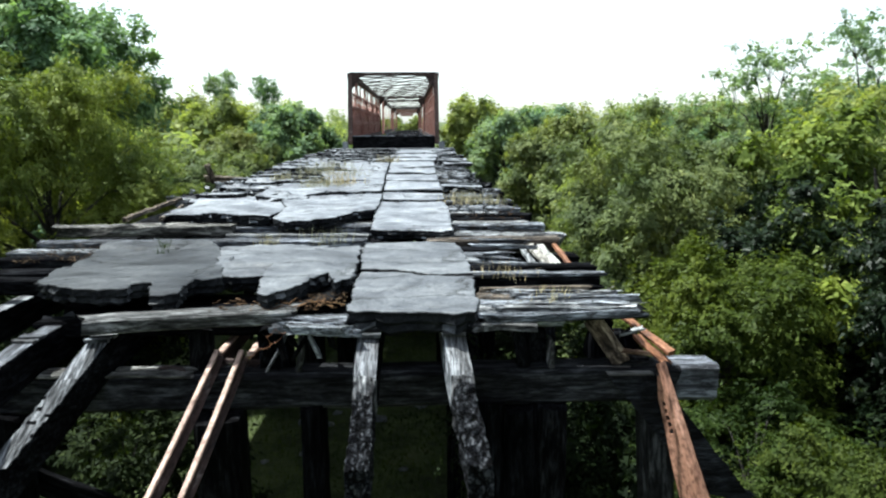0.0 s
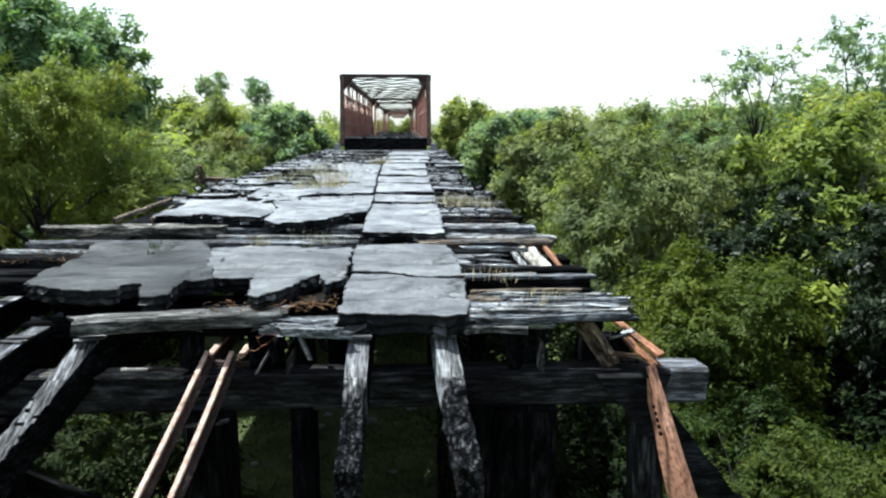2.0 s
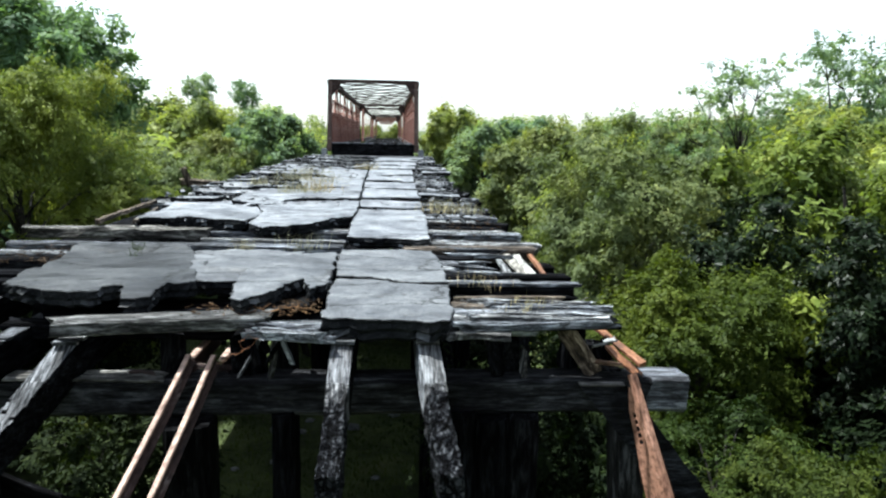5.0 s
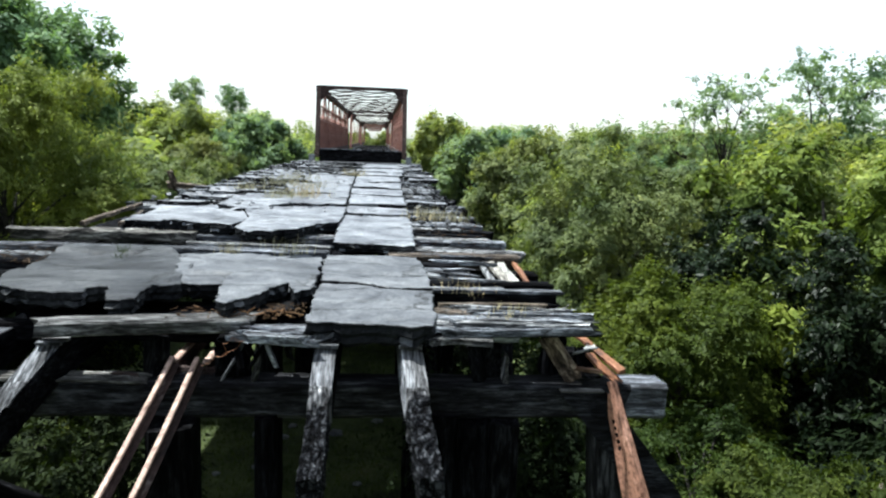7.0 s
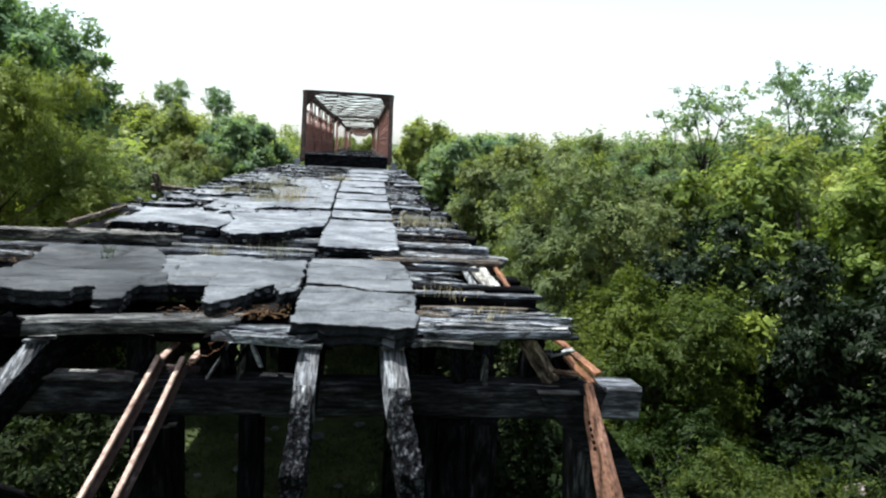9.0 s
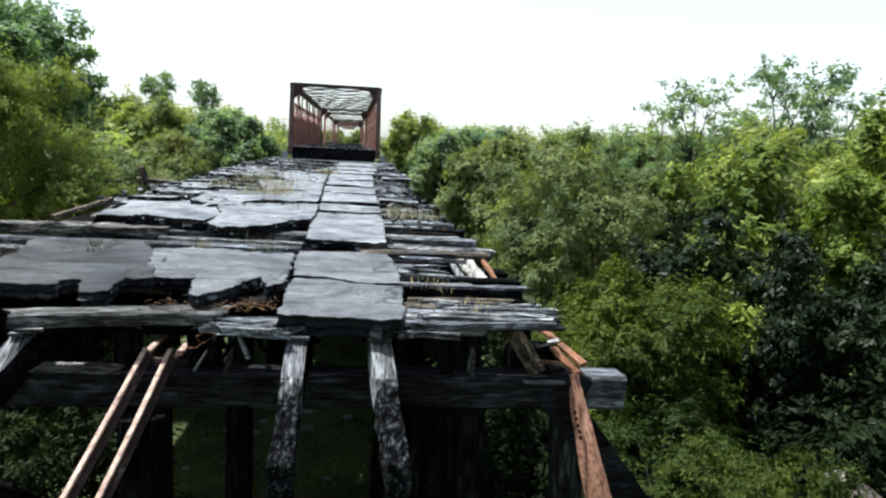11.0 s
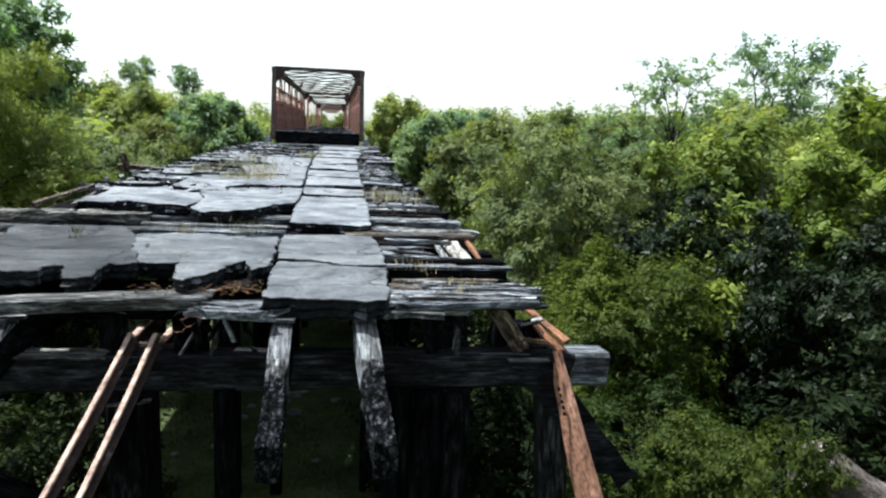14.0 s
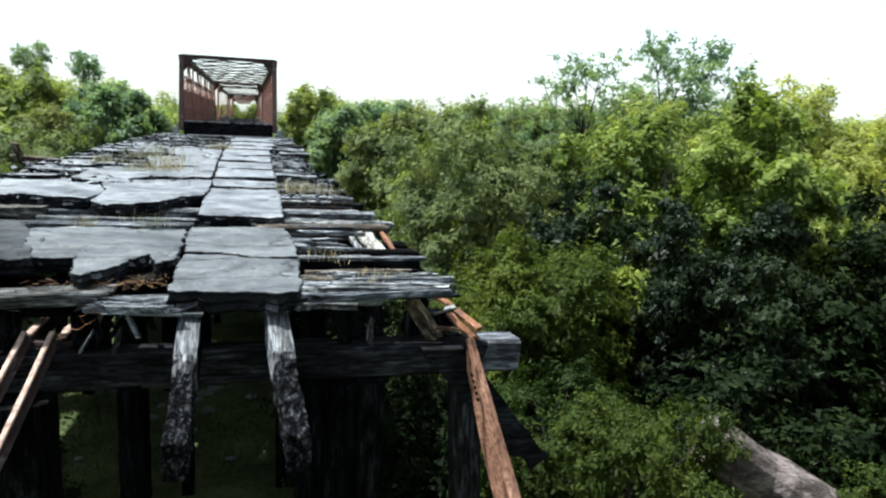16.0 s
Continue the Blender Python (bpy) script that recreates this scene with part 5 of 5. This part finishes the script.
def loose(name, a, b, width, height, material, label, category, seed, roll=0.0, **more):
    return tagged(timber(name, random.Random(seed), a, b, width, height, material, roll=roll, **more), label, category)


# scraps at the outer end of the cap beam: a rotten box of boards, white scraps in it, bars and a plate
loose("loose_board", (1.68, 7.24, -0.20), (1.93, 7.17, -0.56), 0.03, 0.16, WOOD_BROWN, "brown rotten board leaning on the cap beam", "board", 201, ragged=0.03)
loose("loose_board", (2.00, 7.72, -0.47), (1.98, 7.12, -0.56), 0.16, 0.03, WOOD_DARK, "dark rotten board lying across the cap beam", "board", 207)
loose("loose_board", (1.83, 7.15, -0.345), (1.97, 7.13, -0.305), 0.055, 0.014, WOOD_WHITE, "white painted scrap of board on the cap beam", "board", 202, roll=-30, ragged=0.015)
loose("loose_board", (1.93, 7.13, -0.325), (2.02, 7.16, -0.285), 0.05, 0.014, WOOD_WHITE, "white painted scrap of board on the cap beam", "board", 203, roll=20, ragged=0.015)
loose("loose_board", (1.98, 7.42, -0.39), (2.00, 7.30, -0.52), 0.13, 0.06, WOOD_DARK, "black charred block among the scraps", "board", 208)
loose("steel_strap", (2.05, 7.90, -0.33), (2.235, 7.05, -0.465), 0.06, 0.04, RUST, "brown rusted flat bar bent over the cap beam", "steel strap", 204, roll=12, ragged=0.01)
loose("steel_strap", (2.06, 7.36, -0.42), (2.19, 7.06, -0.56), 0.11, 0.02, RUST, "orange rusted steel plate on the cap beam", "steel strap", 205, roll=-10, ragged=0.03)
loose("steel_strap", (1.98, 7.85, -0.33), (2.05, 7.45, -0.37), 0.04, 0.03, RUST, "rusted steel strap bent over the cap beam", "steel strap", 206, ragged=0.01)
loose("steel_strap", (1.88, 7.13, -0.47), (2.08, 7.11, -0.50), 0.04, 0.03, CHIPS, "short brown stick lying on the cap beam", "stick", 209)
# added pale strip: stands for sky light on the cap beam's own top
loose("loose_board", (-3.05, 7.19, -0.594), (-1.72, 7.17, -0.596), 0.2, 0.024, WOOD_OLD, "pale strip added for the sky-lit top of the cap beam", "board", 215, ragged=0.06)
# blocks between the cap beam and the deck, and loose wires by the rails
for i, (x, y, top, w, lean, m) in enumerate(((-1.74, 7.28, -0.30, 0.17, 0.03, WOOD_DARK), (-0.98, 7.22, -0.30, 0.20, -0.02, WOOD_DARK), (-0.86, 7.14, -0.30, 0.05, 0.03, WOOD_OLD), (1.10, 7.20, -0.28, 0.13, -0.05, WOOD_DARK), (1.22, 7.16, -0.40, 0.06, 0.04, WOOD_OLD), (1.66, 7.34, -0.28, 0.16, 0.02, WOOD_DARK))):
    loose("timber_block", (x, y, -0.622), (x + lean, y + 0.02, top), w, w * 0.8, m, "short dark timber block standing between cap beam and deck", "timber block", 260 + i, rough=0.02, ragged=0.04)


def wire(points, label):
    bm = bmesh.new()
    path = []
    for a, b in zip(points, points[1:]):
        a, b = Vector(a), Vector(b)
        path += [a.lerp(b, k / 5) + Vector((0, 0, -0.02 * math.sin(math.pi * k / 5))) for k in range(5)]
    path.append(Vector(points[-1]))
    tube(bm, path, [0.0026] * len(path), 5)
    tagged(part("wire", bm, RUST), label, "wire")


wire(((-0.92, 7.02, -0.24), (-1.02, 6.98, -0.32), (-1.12, 6.99, -0.36), (-1.26, 7.08, -0.47)), "thin pale rusted wire bent down to the rails")
wire(((-0.90, 6.99, -0.23), (-0.98, 6.95, -0.19), (-1.06, 6.97, -0.25), (-1.01, 7.0, -0.33)), "thin looped rusted wire below the deck edge")
# boards in the hole of the deck
for i, (x, w, m) in enumerate(((1.47, 0.07, WOOD_GREY), (1.60, 0.10, WOOD_PALE), (1.73, 0.09, WOOD_PALE), (1.88, 0.05, RUST))):
    loose("loose_board", (x + 0.06, 10.65, -0.17 + 0.01 * (i % 2)), (x, 9.13, -0.15), w, 0.05, m, "pale bleached board lying lengthwise in the deck hole" if i < 3 else "rusted flat bar lying lengthwise in the deck hole", "board", 210 + i)
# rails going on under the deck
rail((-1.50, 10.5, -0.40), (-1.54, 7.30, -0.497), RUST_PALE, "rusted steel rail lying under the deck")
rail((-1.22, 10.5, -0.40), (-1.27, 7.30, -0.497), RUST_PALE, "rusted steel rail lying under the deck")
loose("fishplate", (-1.60, 7.36, -0.57), (-1.15, 7.34, -0.56), 0.03, 0.04, RUST_DARK, "dark rusted tie bar across the rails", "tie bar", 221)
loose("fishplate", (-1.98, 7.22, -0.58), (-1.78, 7.20, -0.58), 0.06, 0.04, RUST_DARK, "rusted lump of iron on the cap beam", "tie bar", 222)
# splintered ends below the front of the deck
for i in range(8):
    r = random.Random(230 + i)
    x = r.uniform(-1.15, -0.55)
    y = r.uniform(6.95, 7.25)
    a = Vector((x, y, -0.25 + r.uniform(-0.03, 0.03)))
    loose("splinter", a, a + Vector((r.uniform(-0.16, 0.12), r.uniform(-0.1, 0.1), -r.uniform(0.1, 0.3))), r.uniform(0.02, 0.06), r.uniform(0.02, 0.05), WOOD_DARK if i % 5 else WOOD_STRINGER, "charred splinter hanging from the broken deck", "splinter", 250 + i, ragged=0.03, steps=4)
# poles and a stub at the far edge of the deck
loose("pole", (-4.12, 12.0, 0.075), (-4.60, 16.1, -0.03), 0.07, 0.07, WOOD_BROWN, "thin brown pole lying along the deck edge", "pole", 241)
loose("pole", (-3.62, 12.1, 0.06), (-4.2, 14.9, -0.05), 0.05, 0.05, WOOD_BROWN, "thin brown pole lying along the deck edge", "pole", 242)
loose("timber_stub", (-5.28, 21.3, -0.1), (-5.42, 21.25, 0.36), 0.20, 0.16, WOOD_BROWN, "dark splintered timber stub standing on the deck edge", "timber stub", 243, ragged=0.06)
loose("timber_stub", (-5.6, 21.3, 0.06), (-4.5, 21.2, 0.0), 0.24, 0.18, WOOD_BROWN, "dark broken timber end on the deck edge", "timber stub", 244, ragged=0.08)


def litter(x0, x1, y0, y1, z, count, seed, materials, label, scale=1.0):
    """Chips of wood and rust in a heap, each uneven."""
    r = random.Random(seed)
    verts, faces = [], []
    for _ in range(count):
        c = Vector((r.uniform(x0, x1), r.uniform(y0, y1), z + r.uniform(0, 0.025)))
        q = Euler((r.uniform(-0.5, 0.5), r.uniform(-0.5, 0.5), r.uniform(0, 6.3))).to_matrix()
        size = (0.007 + 0.05 * r.random() ** 3, r.uniform(0.002, 0.008), r.uniform(0.002, 0.005))
        if scale > 2:
            size = (r.uniform(0.004, 0.02), r.uniform(0.004, 0.014), r.uniform(0.002, 0.004))
        size = tuple(v * scale for v in size)
        k = len(verts)
        for sx, sy, sz in ((-1, -1, -1), (1, -1, -1), (1, 1, -1), (-1, 1, -1), (-1, -1, 1), (1, -1, 1), (1, 1, 1), (-1, 1, 1)):
            verts.append(c + q @ Vector((sx * size[0] * r.uniform(0.7, 1), sy * size[1] * r.uniform(0.6, 1), sz * size[2])))
        for f in ((0, 3, 2, 1), (4, 5, 6, 7), (0, 1, 5, 4), (1, 2, 6, 5), (2, 3, 7, 6), (3, 0, 4, 7)):
            faces.append(tuple(k + v for v in f))
    tagged(mesh_object("litter", verts, faces, materials), label, "litter", kind="stuff")


litter(-0.82, -0.46, 7.22, 7.72, -0.10, 80, 301, DRY_LITTER, "orange-brown wood chips and rust flakes on the deck timbers")
litter(-1.6, -0.5, 7.15, 7.5, -0.10, 90, 302, DRY_LITTER, "brown wood chips on the deck timbers")
litter(0.72, 1.95, 7.2, 7.7, -0.10, 80, 303, WOOD_PALE, "pale wood chips on the deck timbers")
litter(-4.3, -3.5, 9.2, 10.4, -0.07, 140, 304, DRY_LITTER, "brown wood chips on the deck timbers")
litter(0.7, 1.9, 10.6, 15.0, -0.09, 130, 305, DRY_LITTER, "brown wood chips on the deck timbers")
litter(-4.6, -0.6, 14.6, 26.0, 0.03, 170, 306, PAVING, "broken lumps of asphalt strewn over the far plates", 4.5)
litter(-4.6, -0.6, 26.0, 43.0, 0.04, 130, 307, PAVING_DARK, "dark broken lumps of asphalt strewn over the far plates", 7.0)
litter(0.8, 2.0, 12.5, 30.0, -0.06, 120, 308, PAVING_DARK, "dark crumbs of asphalt strewn over the deck timbers", 4.5)
